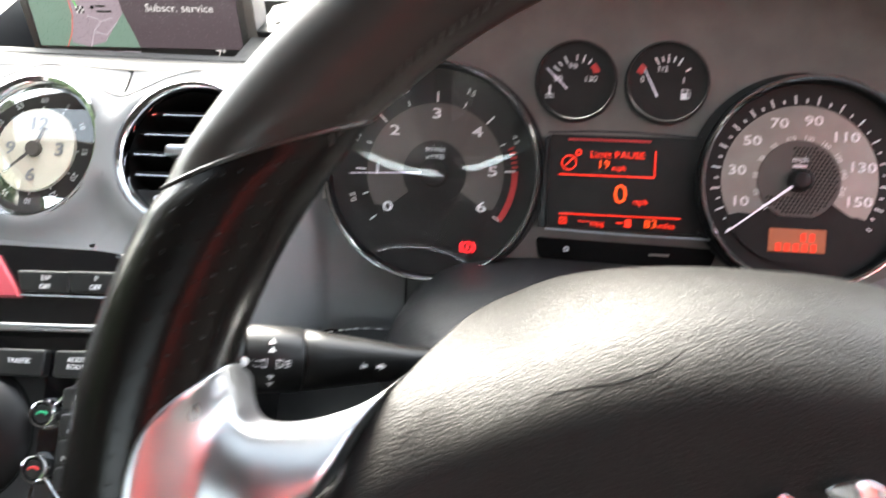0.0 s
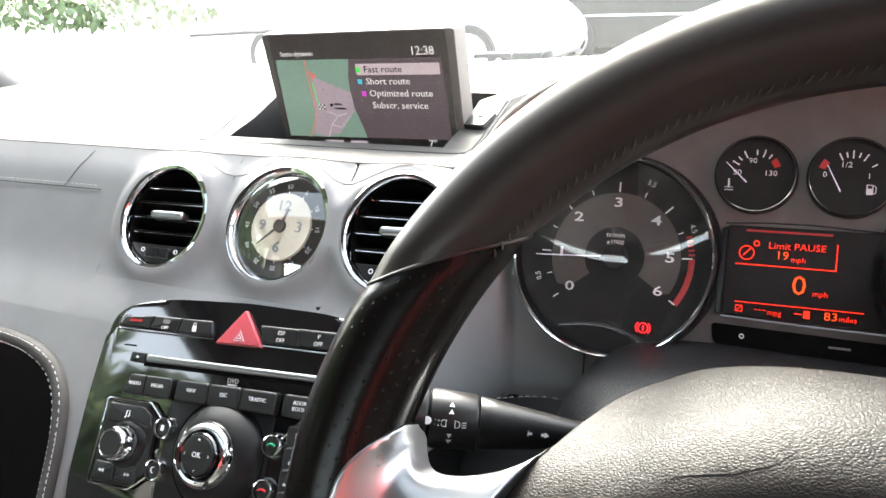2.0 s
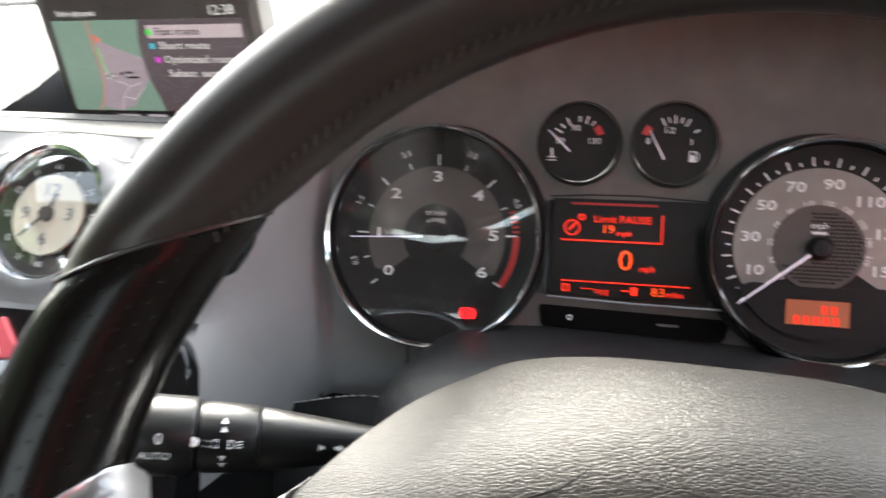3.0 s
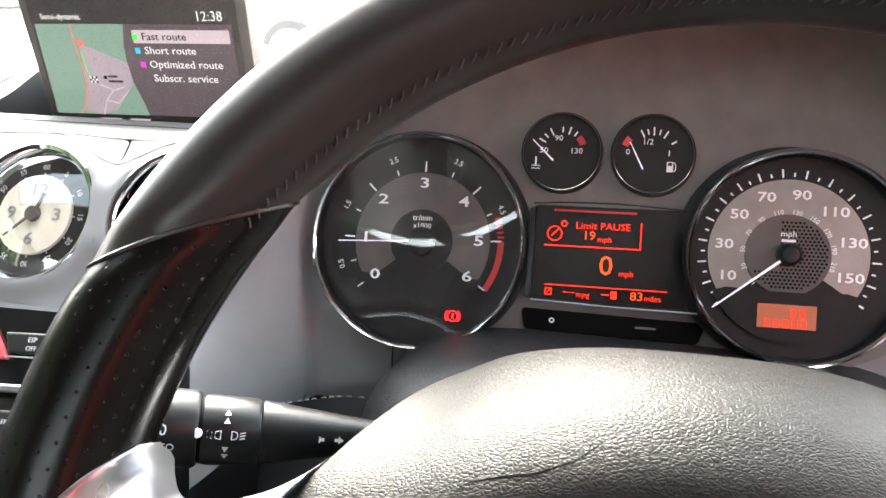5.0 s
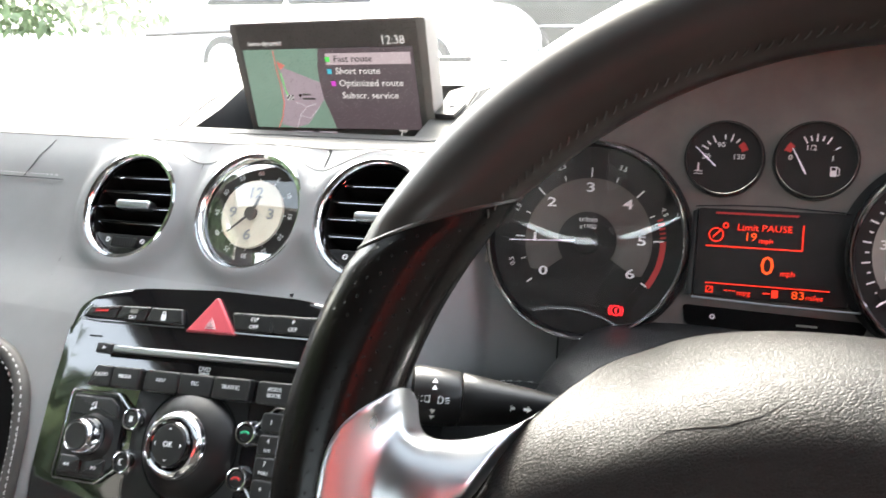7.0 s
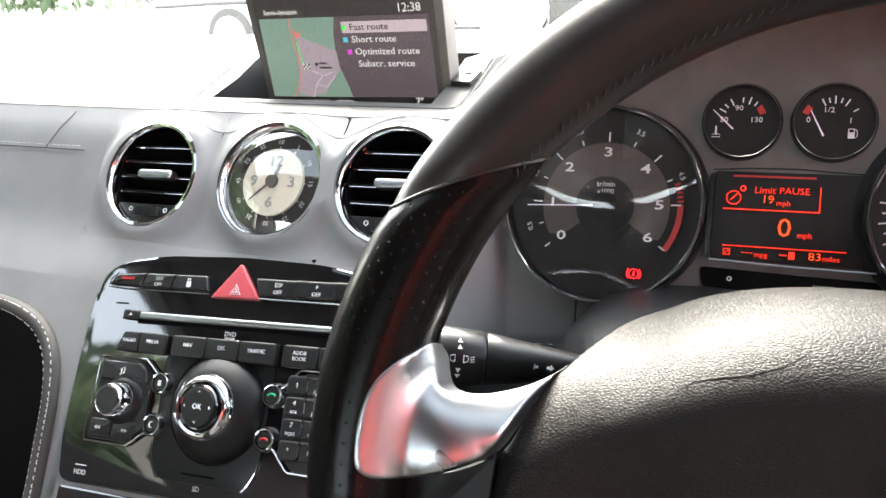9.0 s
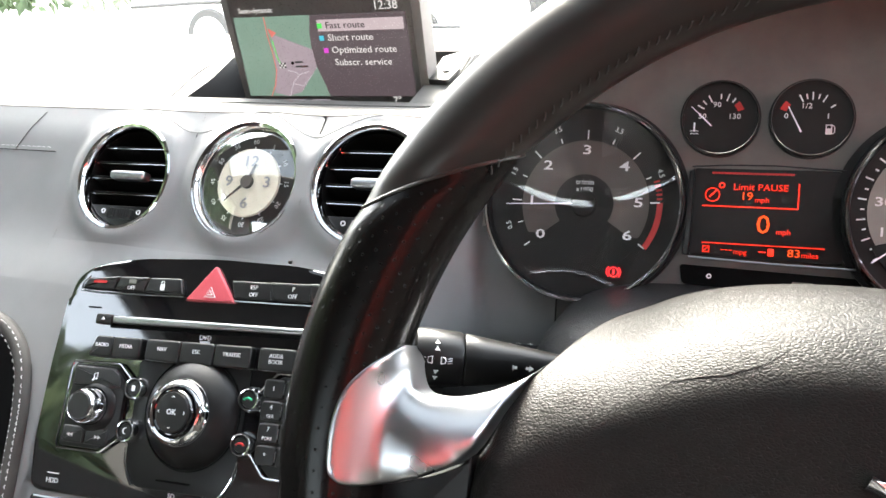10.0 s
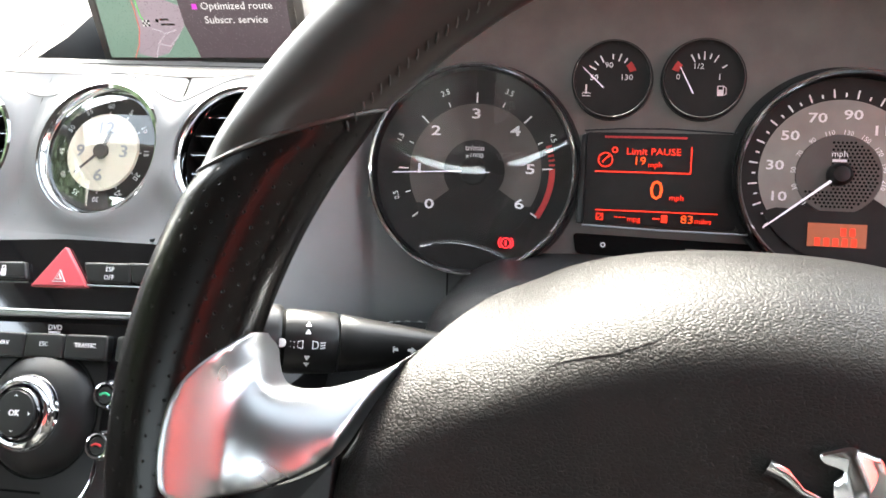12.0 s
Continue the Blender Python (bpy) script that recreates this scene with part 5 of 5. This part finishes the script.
g = round_key(0.0378, -0.0086, arc(1), "greenmark", "round green call key")
r = round_key(0.0370, -0.0342, arc(1), "redprint", "round red hang-up key")

# right number keys
part("key_block", prism(rounded([(0.0450, -0.0060), (0.0560, 0.0060), (0.1000, 0.0060), (0.1000, -0.0500), (0.0560, -0.0500), (0.0450, -0.0400)], 0.002), 0.0002, 0.0026, 0.0010), "button", radio, "black key block")
sub = ("", "ABC", "DEF", "GHI", "JKL", "MNO", "PQRS", "TUV", "WXYZ", "", "", "")
for k, t in enumerate(("1", "2", "3", "4", "5", "6", "7", "8", "9", "*", "0", "#")):
    x, y = 0.0532 + 0.0140 * (k % 3), -0.0012 - 0.0124 * (k // 3)
    kk = part("number_key", prism(rect(0.0139, 0.0112, 0.0030 if k % 3 == 0 else 0.0012), 0.0002, 0.0046, 0.0014, 3), "button", radio, "", at(x, y))
    part("key_gap", plate(rect(0.0004, 0.0060), 0.0047), "brushed", kk, "", at(0.0070, 0))
    text(t, 0.0040, "white", kk, 0, 0.0020 if sub[k] else 0, 0.0048, name="key_text")
    if sub[k]:
        text(sub[k], 0.0027, "white", kk, 0, -0.0030, 0.0048, name="key_text")
part("chrome_line", tube([(x, y, 0.0024) for x, y in ((0.0425, -0.0040), (0.0530, 0.0072), (0.0550, 0.0078), (0.1010, 0.0078))], 0.0008, 8), "chrome", radio, "thin chrome outline")
part("chrome_line", tube([(x, y, 0.0024) for x, y in ((0.0415, -0.0385), (0.0520, -0.0500), (0.0545, -0.0510), (0.1010, -0.0510))], 0.0008, 8), "chrome", radio, "thin chrome outline")
text("HDD", 0.0044, "white", radio, -0.0985, -0.0700, 0.0002, name="print")
part("hdd_light", plate(rect(0.009, 0.0007), 0.0002), "white", radio, "", at(-0.0985, -0.0655))
# reflection along the field's lower corners, modelled as chrome tubes
for sx in (-1, 1):
    part("field_glint", tube(curve([(-0.0065 + sx * x, y, 0.0010) for x, y in ((0.0400, -0.0440), (0.0385, -0.0530), (0.0345, -0.0610), (0.0310, -0.0655))], 4), lambda q: 0.0003 + 0.0006 * q, 6), "chrome", radio, "thin chrome tube in place of the reflection at the field's corner")
text("SD", 0.0042, "white", radio, -0.0080, -0.0685, 0.0002, name="print")
part("card_slot", prism(rect(0.024, 0.0012, 0.0004), 0.0006, 0.0012), "deep", radio, "", at(-0.0080, -0.0605))

climate = thing("climate_panel", CON @ Matrix.Translation((CX, -0.0785, -0.001)), "glossy black climate panel below the radio", "climate panel")
part("panel", prism(rounded([(-0.113, -0.001), (-0.112, -0.058), (0.108, -0.058), (0.111, -0.001)], 0.003), -0.02, 0, 0.0015), "piano", climate)
part("display", plate(rect(0.05, 0.012, 0.002), 0.0002), "odo", climate, "dim orange readout", at(-0.078, -0.018))
for k in range(4):
    part("climate_key", prism(rect(0.018, 0.009, 0.0015), 0.0002, 0.003, 0.001), "button", climate, "", at(-0.030 + 0.022 * k, -0.020))

# ---- seams and stitches of the dashboard ----
def stitches(name, pts, gap, length, rad, material="stitch", lift=0.0006, parent=dashboard):
    """Short threads along a line of places."""
    pts = [Vector(p) for p in pts]
    bm, carry = bmesh.new(), 0.0
    for a, b in zip(pts, pts[1:]):
        d = (b - a).length
        s = carry
        while s + length < d:
            p, q = a + (b - a) * (s / d), a + (b - a) * ((s + length) / d)
            m = (p + q) / 2 + Vector((0, -lift, lift))
            tube([p, m, q], rad, 4, bm=bm)
            s += gap
        carry = max(0.0, s - d)
    return tagged(part(name, bm, material, parent, "pale stitches"), kind="stuff")


def face_line(pts, off=0.0006, n=8):
    out = []
    for (x0, z0), (x1, z1) in zip(pts, pts[1:]):
        for q in steps(0, 1, n)[:-1]:
            p = Vector(dash_face(x0 + (x1 - x0) * q, z0 + (z1 - z0) * q))
            out.append(p + Vector((0, -CV, SV)) * off)
    return out


edge = face_line(EDGE, 0.002, 2)
part("rolled_edge", tube(edge, 0.0055, 10), "top", dashboard, "rolled lower edge")
stitches("edge_stitching", [p + Vector((0.004, -0.0035, 0.0046)) for p in edge], 0.0036, 0.0025, 0.00032)
stitches("edge_stitching", [p + Vector((-0.0020, -0.0056, -0.0014)) for p in edge], 0.0036, 0.0025, 0.00032)
line = face_line([(-0.95, 1.0105), (-0.60, 1.0115), (-0.349, 1.0125)], 0.0010)
part("pad_seam", tube(line, 0.0004, 5), "seam", dashboard, "dark seam")
stitches("pad_stitching", [p + Vector((0, -0.0006, 0.0030)) for p in line], 0.005, 0.0030, 0.0002)
# joints on the top pad
def top_line(pts):
    out = []
    for (x0, y0), (x1, y1) in zip(pts, pts[1:]):
        out += [Vector((x0 + (x1 - x0) * q, y0 + (y1 - y0) * q, top_z(x0 + (x1 - x0) * q, y0 + (y1 - y0) * q))) for q in steps(0, 1, 6)]
    return out


part("lid_joint", tube(top_line([(-0.476, 0.510), (-0.545, 0.493), (-0.75, 0.465)]), 0.0006, 5), "joint", dashboard, "thin dark joint")
diag = top_line([(-0.500, 0.540), (-0.476, 0.510), (-0.424, 0.449)]) + face_line([(-0.405, 1.0375), (-0.421, 1.0135), (-0.4215, 1.013)], 0.0002)
part("lid_joint", tube(diag, 0.00035, 5), "joint", dashboard, "thin dark joint")
# wavy stitched seam: it crests over each opening and dips between them
def seam_z(x):
    dip = 0.0
    for (x0, v0), (x1, v1) in zip(VENTS, VENTS[1:]):
        if x0 < x < x1:
            dip = math.sin(math.pi * (x - x0) / (x1 - x0)) ** 2.2
    return 1.0402 - 0.0115 * dip


wave = [Vector(dash_face(x, seam_z(x))) + Vector((0, -CV, SV)) * 0.0002 for x in steps(VENTS[0][0], VENTS[2][0], 90)]
part("top_seam", tube(wave, 0.00025, 5), "thread", dashboard, "thin wavy seam")
for off in (0.0024, -0.0024):
    stitches("top_stitching", [p + Vector((0, off * 0.5, off * 0.85)) for p in wave], 0.0036, 0.0026, 0.0004, "thread", 0.0009)
# lower trim left of the column with its stitched edge
low = [Vector((x, 0.402 + 0.15 * (x + 0.06) ** 1 * 0.2, 0.8895 + 0.016 * smooth(x, -0.10, -0.02))) for x in steps(-0.11, 0.02, 20)]
bm = bmesh.new()
sheet(lambda x, q: (x, 0.409 - 0.030 * math.sin(math.pi * 0.5 * q), 0.8895 + 0.016 * smooth(x, -0.10, -0.02) - 0.05 * q), steps(-0.12, 0.05, 20), steps(0, 1, 8), bm)
part("knee_trim", bm, "black", dashboard, "black lower trim")
stitches("knee_stitching", [Vector((x, 0.4075, 0.8905 + 0.016 * smooth(x, -0.10, -0.02))) for x in steps(-0.12, 0.03, 20)], 0.0046, 0.003, 0.0004)

part("fascia_joint", tube([Vector(dash_face(-0.013, z)) + Vector((0, -0.0004, 0)) for z in steps(0.885, 0.962, 14)], 0.0006, 6), "seam", dashboard, "dark upright joint beside the column")

# ---- printed marks on the stalk ----
def stalk_mark(bm, s, a, r=0.01425, rot=0.0):
    """A mark wrapped on the stalk, s along it, a degrees round it."""
    m = Matrix.Rotation(radians(a), 4, "Z") @ Matrix.Translation((r, 0, s)) @ Euler((0, radians(90), 0)).to_matrix().to_4x4() @ Matrix.Rotation(radians(rot), 4, "Z")
    return part("symbol", bm, "white", stalk, "", m)


SA_, F_ = 0.0765, 0.0132
for sgn in (1, -1):
    lamp = bmesh.new()
    tube([(0.0008 * sgn, -0.0016, 0), (0.0026 * sgn, -0.0012, 0), (0.0030 * sgn, 0, 0), (0.0026 * sgn, 0.0012, 0), (0.0008 * sgn, 0.0016, 0), (0.0008 * sgn, -0.0016, 0)], 0.00022, 4, bm=lamp)
    stalk_mark(lamp, SA_ - 0.0012 * sgn, 112, F_)
    for k in (-1, 0, 1):
        stalk_mark(plate(rect(0.0020, 0.0004), 0, 0.0002), SA_ - 0.0060 * sgn, 112 + 4.5 * k, F_, 12 * sgn)
for a, up in ((135, 1), (149, 1), (88, -1), (74, -1)):
    stalk_mark(plate([(-0.0012, -0.0010 * up), (0.0012, -0.0010 * up), (0, 0.0012 * up)][::up], 0, 0.0002), SA_, a, F_)
stalk_mark(lathe([(0, 0.0004), (0.0017, 0.0003), (0.0018, 0)], 16), 0.0868, 114, 0.0140)
for body, s, a, size in (("0", 0.0990, 116, 0.0058), ("AUTO", 0.1000, 92, 0.0040)):
    mk = Matrix.Rotation(radians(a), 4, "Z") @ Matrix.Translation((0.0151, 0, s)) @ Euler((0, radians(90), 0)).to_matrix().to_4x4()
    text(body, size, "white", stalk, 0, 0, 0, name="symbol_text", m=mk)
for k, sgn in enumerate((1, -1)):
    stalk_mark(plate([(0.0030 * sgn, 0), (0.0010 * sgn, 0.0014), (0.0010 * sgn, 0.0006), (-0.0006 * sgn, 0.0006), (-0.0006 * sgn, -0.0006), (0.0010 * sgn, -0.0006), (0.0010 * sgn, -0.0014)][::sgn], 0, 0.0002), 0.0375 - 0.0026 * sgn, 108, 0.0092)
for k in range(10):
    stalk_mark(prism(rect(0.003, 0.0006, 0.0002), -0.0002, 0.0004), 0.112, 40 + 16 * k, 0.0138)

# ---- the cabin shell ----
SIDE_L, SIDE_R = -0.97, 0.56
solid("floor", block(SIDE_L, SIDE_R, -1.35, 1.1, 0.22, 0.26), "carpet", "dark carpeted cabin floor", "floor", kind="structure")
# made-up glass panel in the roof: lights the cabin, mirrors in the clock
ROOF = (-0.80, 0.53, 0.00, 0.25)
bm = block(SIDE_L, SIDE_R, -1.35, ROOF[2], 1.46, 1.49, 0.004)
block(SIDE_L, SIDE_R, ROOF[3], 0.36, 1.46, 1.49, 0.004, bm)
block(SIDE_L, ROOF[0], ROOF[2], ROOF[3], 1.46, 1.49, 0.0, bm)
block(ROOF[1], SIDE_R, ROOF[2], ROOF[3], 1.46, 1.49, 0.0, bm)
solid("ceiling", bm, "headliner", "dark headliner, opened for an added light panel", "ceiling", kind="structure")
rw = solid("added_roof_pane", block(ROOF[0], ROOF[1], ROOF[2], ROOF[3], 1.478, 1.484), "tinted", "added glass roof panel that lets in light and mirrors in the clock", "window", kind="structure")
rw.visible_shadow = True
for nm, x0, x1 in (("wall_left", SIDE_L - 0.06, SIDE_L), ("wall_right", SIDE_R, SIDE_R + 0.06)):
    bm = block(x0, x1, -1.35, 0.45, 0.22, 1.07, 0.01)
    block(x0, x1, 0.45, 1.15, 0.22, 1.02, 0.0, bm)
    # unseen left rear stays closed, to keep reflections on the grip dark
    block(x0, x1, -1.35, -1.15 if x0 > 0 else -0.55, 1.07, 1.49, 0.0, bm)
    if x0 > 0:
        block(x0, x1, -0.62, -0.52, 1.07, 1.42, 0.0, bm)
    block(x0, x1, -1.15, 0.36, 1.42, 1.49, 0.0, bm)
    solid(nm, bm, "trim", "dark door trim below the side window", "wall", kind="structure")
    tubeb = tube([((x0 + x1) / 2, 0.78, 1.03), ((x0 + x1) / 2, 0.52, 1.27), ((x0 + x1) / 2, 0.22, 1.465)], 0.035, 12)
    solid("trim", tubeb, "trim", "dark windscreen pillar", "pillar", kind="structure")
# rear window is unseen; its arch is set to streak the tachometer lens
bm = sheet(lambda x, q: (x, -1.35, 0.22 + q * (0.91 + 0.05 * (1 - ((x + 0.2) / 0.75) ** 2))), steps(SIDE_L, SIDE_R, 24), [0, 1])
sheet(lambda x, q: (x, -1.35, 1.49 - q * (0.11 - 0.05 * (1 - ((x + 0.2) / 0.75) ** 2))), steps(SIDE_L, SIDE_R, 24), [0, 1], bm)
# added corner panel, keeps the window's reflection off the grip
sheet(lambda x, z: (x, -1.35, z), [0.16, SIDE_R], [1.10, 1.44], bm)
rear = solid("wall_rear", bm, "trim", "plain dark unseen rear of the cabin, its arched window set for the lens streak", "wall", kind="structure")
sol = rear.modifiers.new("thickness", "SOLIDIFY")
sol.thickness = 0.02
bm = sheet(lambda x, q: (x, -1.365, 1.13 + 0.30 * q), [SIDE_L, SIDE_R], [0, 1])
rg = solid("window_3", bm, "rearglass", "unseen low rear window, set for the streak in the dial lens", "window", kind="structure")
rg.visible_shadow = False
solid("wall_front", block(SIDE_L, SIDE_R, 1.10, 1.13, 0.22, 1.035), "trim", "plain dark bulkhead behind the dashboard", "wall", kind="structure")
bm = sheet(lambda x, q: (x, 1.10 - 0.75 * q, 1.045 + 0.42 * q + 0.03 * math.sin(math.pi * q)), steps(SIDE_L, SIDE_R, 4), steps(0, 1, 8))
ws = solid("window_1", bm, "hazed", "raked windscreen with a pale veil put in for glare", "windscreen", kind="structure")
ws.visible_shadow = False
# driver's seat
seat = thing("car_seat", pose(0.141, -0.35, 0.26), "dark grey driver's seat behind the wheel", "seat")
part("cushion", block(-0.25, 0.25, -0.28, 0.28, 0.10, 0.30, 0.06), "trim", seat)
part("backrest", block(-0.24, 0.24, -0.42, -0.27, 0.22, 0.80, 0.06), "trim", seat)
seat2 = copy_thing(seat, pose(-0.56, -0.35, 0.26))
seat2["label"] = "dark grey passenger seat"

# ---- outside ----
def ground_z(y):
    return 0.024 * max(-3.0, min(y, 16.0))


bm = sheet(lambda x, y: (x, y, ground_z(y)), [-900, -200, -60, -20, -8, 0, 8, 20, 60, 200, 900], [-900, -100, -20, -3, 0, 4, 8, 12, 16, 30, 100, 900])
solid("ground", bm, "asphalt", "grey asphalt of a car park", "ground", kind="structure")
bm = sheet(lambda x, y: (x, y, 1.000 + 0.006 * math.sin(math.pi * 0.5 * min(1, (y - 1.16) / 0.75)) - 0.4 * max(0, y - 1.7) ** 2 - 0.03 * ((x + 0.205) / 0.8) ** 4 + 0.008 * math.cos((x + 0.205) * 7)),
           steps(-1.0, 0.59, 24), steps(1.16, 2.45, 24))
hoodb = solid("bonnet", bm, "carwhite", "white painted bonnet beyond the windscreen", "bonnet")
bm = prism(rounded([(-0.05, -0.012), (0.05, -0.012), (0.04, 0.012), (-0.04, 0.012)], 0.01), 0, 0.012, 0.006, 3)
solid("washer_nozzle", bm, "satin", "dark washer nozzle on the bonnet", "nozzle", m=pose(-0.577, 1.70, 1.008))
bm = tube([(-0.55, 1.165, 1.006), (-0.66, 1.19, 1.096), (-0.873, 1.2, 1.0945), (-1.015, 1.2, 1.0903)], 0.004, 6)
solid("wiper", bm, "satin", "dark wiper arm at the windscreen's foot", "wiper")


def wheel_part(parent, x, y, z, r, name="wheel"):
    m = pose(x, y, z, 90, 0, 0)
    w = part(name, lathe([(r * 0.66, -0.09), (r * 0.95, -0.10), (r, -0.07), (r, 0.07), (r * 0.95, 0.10), (r * 0.66, 0.09)], 36), "rubber", parent, "", m)
    part("rim", lathe([(0, 0.02), (r * 0.60, 0.02), (r * 0.66, 0.09), (r * 0.70, 0.09)], 36), "rubber", w)
    for k in range(5):
        a = 72 * k + 90
        part("rim_spoke", prism(rounded([(0.02, -0.05), (r * 0.66, -0.035), (r * 0.66, 0.035), (0.02, 0.05)], 0.01), 0.03, 0.085, 0.01), "alloy", w, "", at(0, 0, 0, a))
    part("rim_edge", lathe([(r * 0.60, 0.06), (r * 0.64, 0.10), (r * 0.72, 0.10), (r * 0.72, 0.06)], 36), "alloy", w)
    part("hub_cap", lathe([(0, 0.095), (0.05, 0.09), (0.06, 0.03)], 20), "alloy", w)
    return w


def car(name, m, profile, glass, paint, wheels, label, width=1.75):
    ob = thing(name, m, label, "car")
    body = prism(rounded(profile, 0.12, 5), -width / 2, width / 2, 0.08, 3)
    flip = pose(0, 0, 0, 90, 0, 0)
    part("body", body, paint, ob, "", flip)
    for gp in glass:
        for z in (width / 2 + 0.004, -width / 2 - 0.004):
            part("side_window", plate(rounded(gp, 0.05), z - 0.01, 0.02), "carglass", ob, "", flip)
    for x in wheels:
        for y in (-width / 2 + 0.06, width / 2 - 0.06):
            w = wheel_part(ob, x, y, 0.33, 0.33)
            if y > 0:
                w.matrix_basis = pose(x, y, 0.33, -90, 0, 0)
    return ob


dark = car("parked_car", pose(-1.46, 10.88, ground_z(10.6)), [(-2.15, 0.22), (2.1, 0.22), (2.15, 0.62), (1.95, 0.85), (0.95, 0.98), (0.35, 1.50), (-1.3, 1.52), (-1.95, 1.05), (-2.2, 0.95)],
           [[(-1.55, 1.02), (-1.15, 1.40), (-0.45, 1.42), (-0.45, 1.0)], [(-0.38, 1.0), (-0.38, 1.42), (0.25, 1.41), (0.75, 1.0)]], "cardark", (-1.38, 1.35), "dark grey parked hatchback seen from its side")
part("tail_light", block(-2.18, -1.86, -0.89, -0.6, 0.86, 1.02, 0.03), "taillight", dark, "red tail light")
part("sill_trim", block(-2.0, 2.0, -0.90, -0.86, 0.60, 0.63, 0.005), "alloy", dark, "bright side strip")
white = car("parked_car", pose(-4.72, 8.87, ground_z(8.5)), [(-2.1, 0.22), (2.05, 0.22), (2.2, 0.50), (2.10, 0.72), (1.85, 0.92), (1.0, 1.08), (0.3, 1.50), (-1.4, 1.52), (-2.05, 1.05), (-2.2, 0.85)],
            [[(-1.55, 1.02), (-1.2, 1.40), (-0.45, 1.42), (-0.45, 1.0)], [(-0.38, 1.0), (-0.38, 1.42), (0.22, 1.41), (0.72, 1.0)]], "carwhite", (-1.35, 1.32), "white parked car seen from its side")
part("lower_grille", block(1.7, 2.17, -0.889, -0.5, 0.24, 0.36, 0.02), "cardark", white, "dark lower grille")
# unseen van, added so that spoke and grip mirror something red
van = car("unseen_van", pose(2.25, -2.0, 0.0, 0, 0, 90), [(-2.2, 0.25), (2.15, 0.25), (2.3, 0.50), (2.25, 0.85), (1.95, 1.05), (1.35, 1.85), (1.1, 1.95), (-2.1, 1.95), (-2.25, 1.80)],
          [[(0.85, 1.08), (0.85, 1.65), (1.20, 1.65), (1.60, 1.08)]], "carred", (-1.4, 1.4), "unseen red van added to redden the reflections in the steering wheel")
rng = random.Random(5)


def hedge(x0, x1, y0, y1, low, high, count, big):
    bm = bmesh.new()
    for k in range(count):
        x, y = rng.uniform(x0, x1), rng.uniform(y0, y1)
        z = ground_z(y) + low + high * rng.uniform(0.0, 1.0) * (0.82 + 0.18 * math.sin(x * 1.3 + y * 0.9))
        s = rng.uniform(0.6, 1.4) * big
        m = Matrix.Translation((x, y, z)) @ Euler((rng.uniform(0, 6), rng.uniform(0, 6), rng.uniform(0, 6))).to_matrix().to_4x4()
        v = [bm.verts.new(m @ Vector(p)) for p in ((-s, 0, 0), (0, -s * 0.5, 0), (s, 0, 0.2 * s), (0, s * 0.5, 0))]
        bm.faces.new(v)
    return solid("hedge", bm, "leaf", "green leafy hedge; the one beside the car is unseen, added", "hedge", kind="stuff")


hedge(-22, -11.3, 11.5, 13.5, 0.5, 3.0, 3000, 0.13)
# unseen hedge beside the car, added to darken reflections from the left
hedge(-5.2, -3.8, -9, 1.2, 0.0, 4.0, 15000, 0.19)
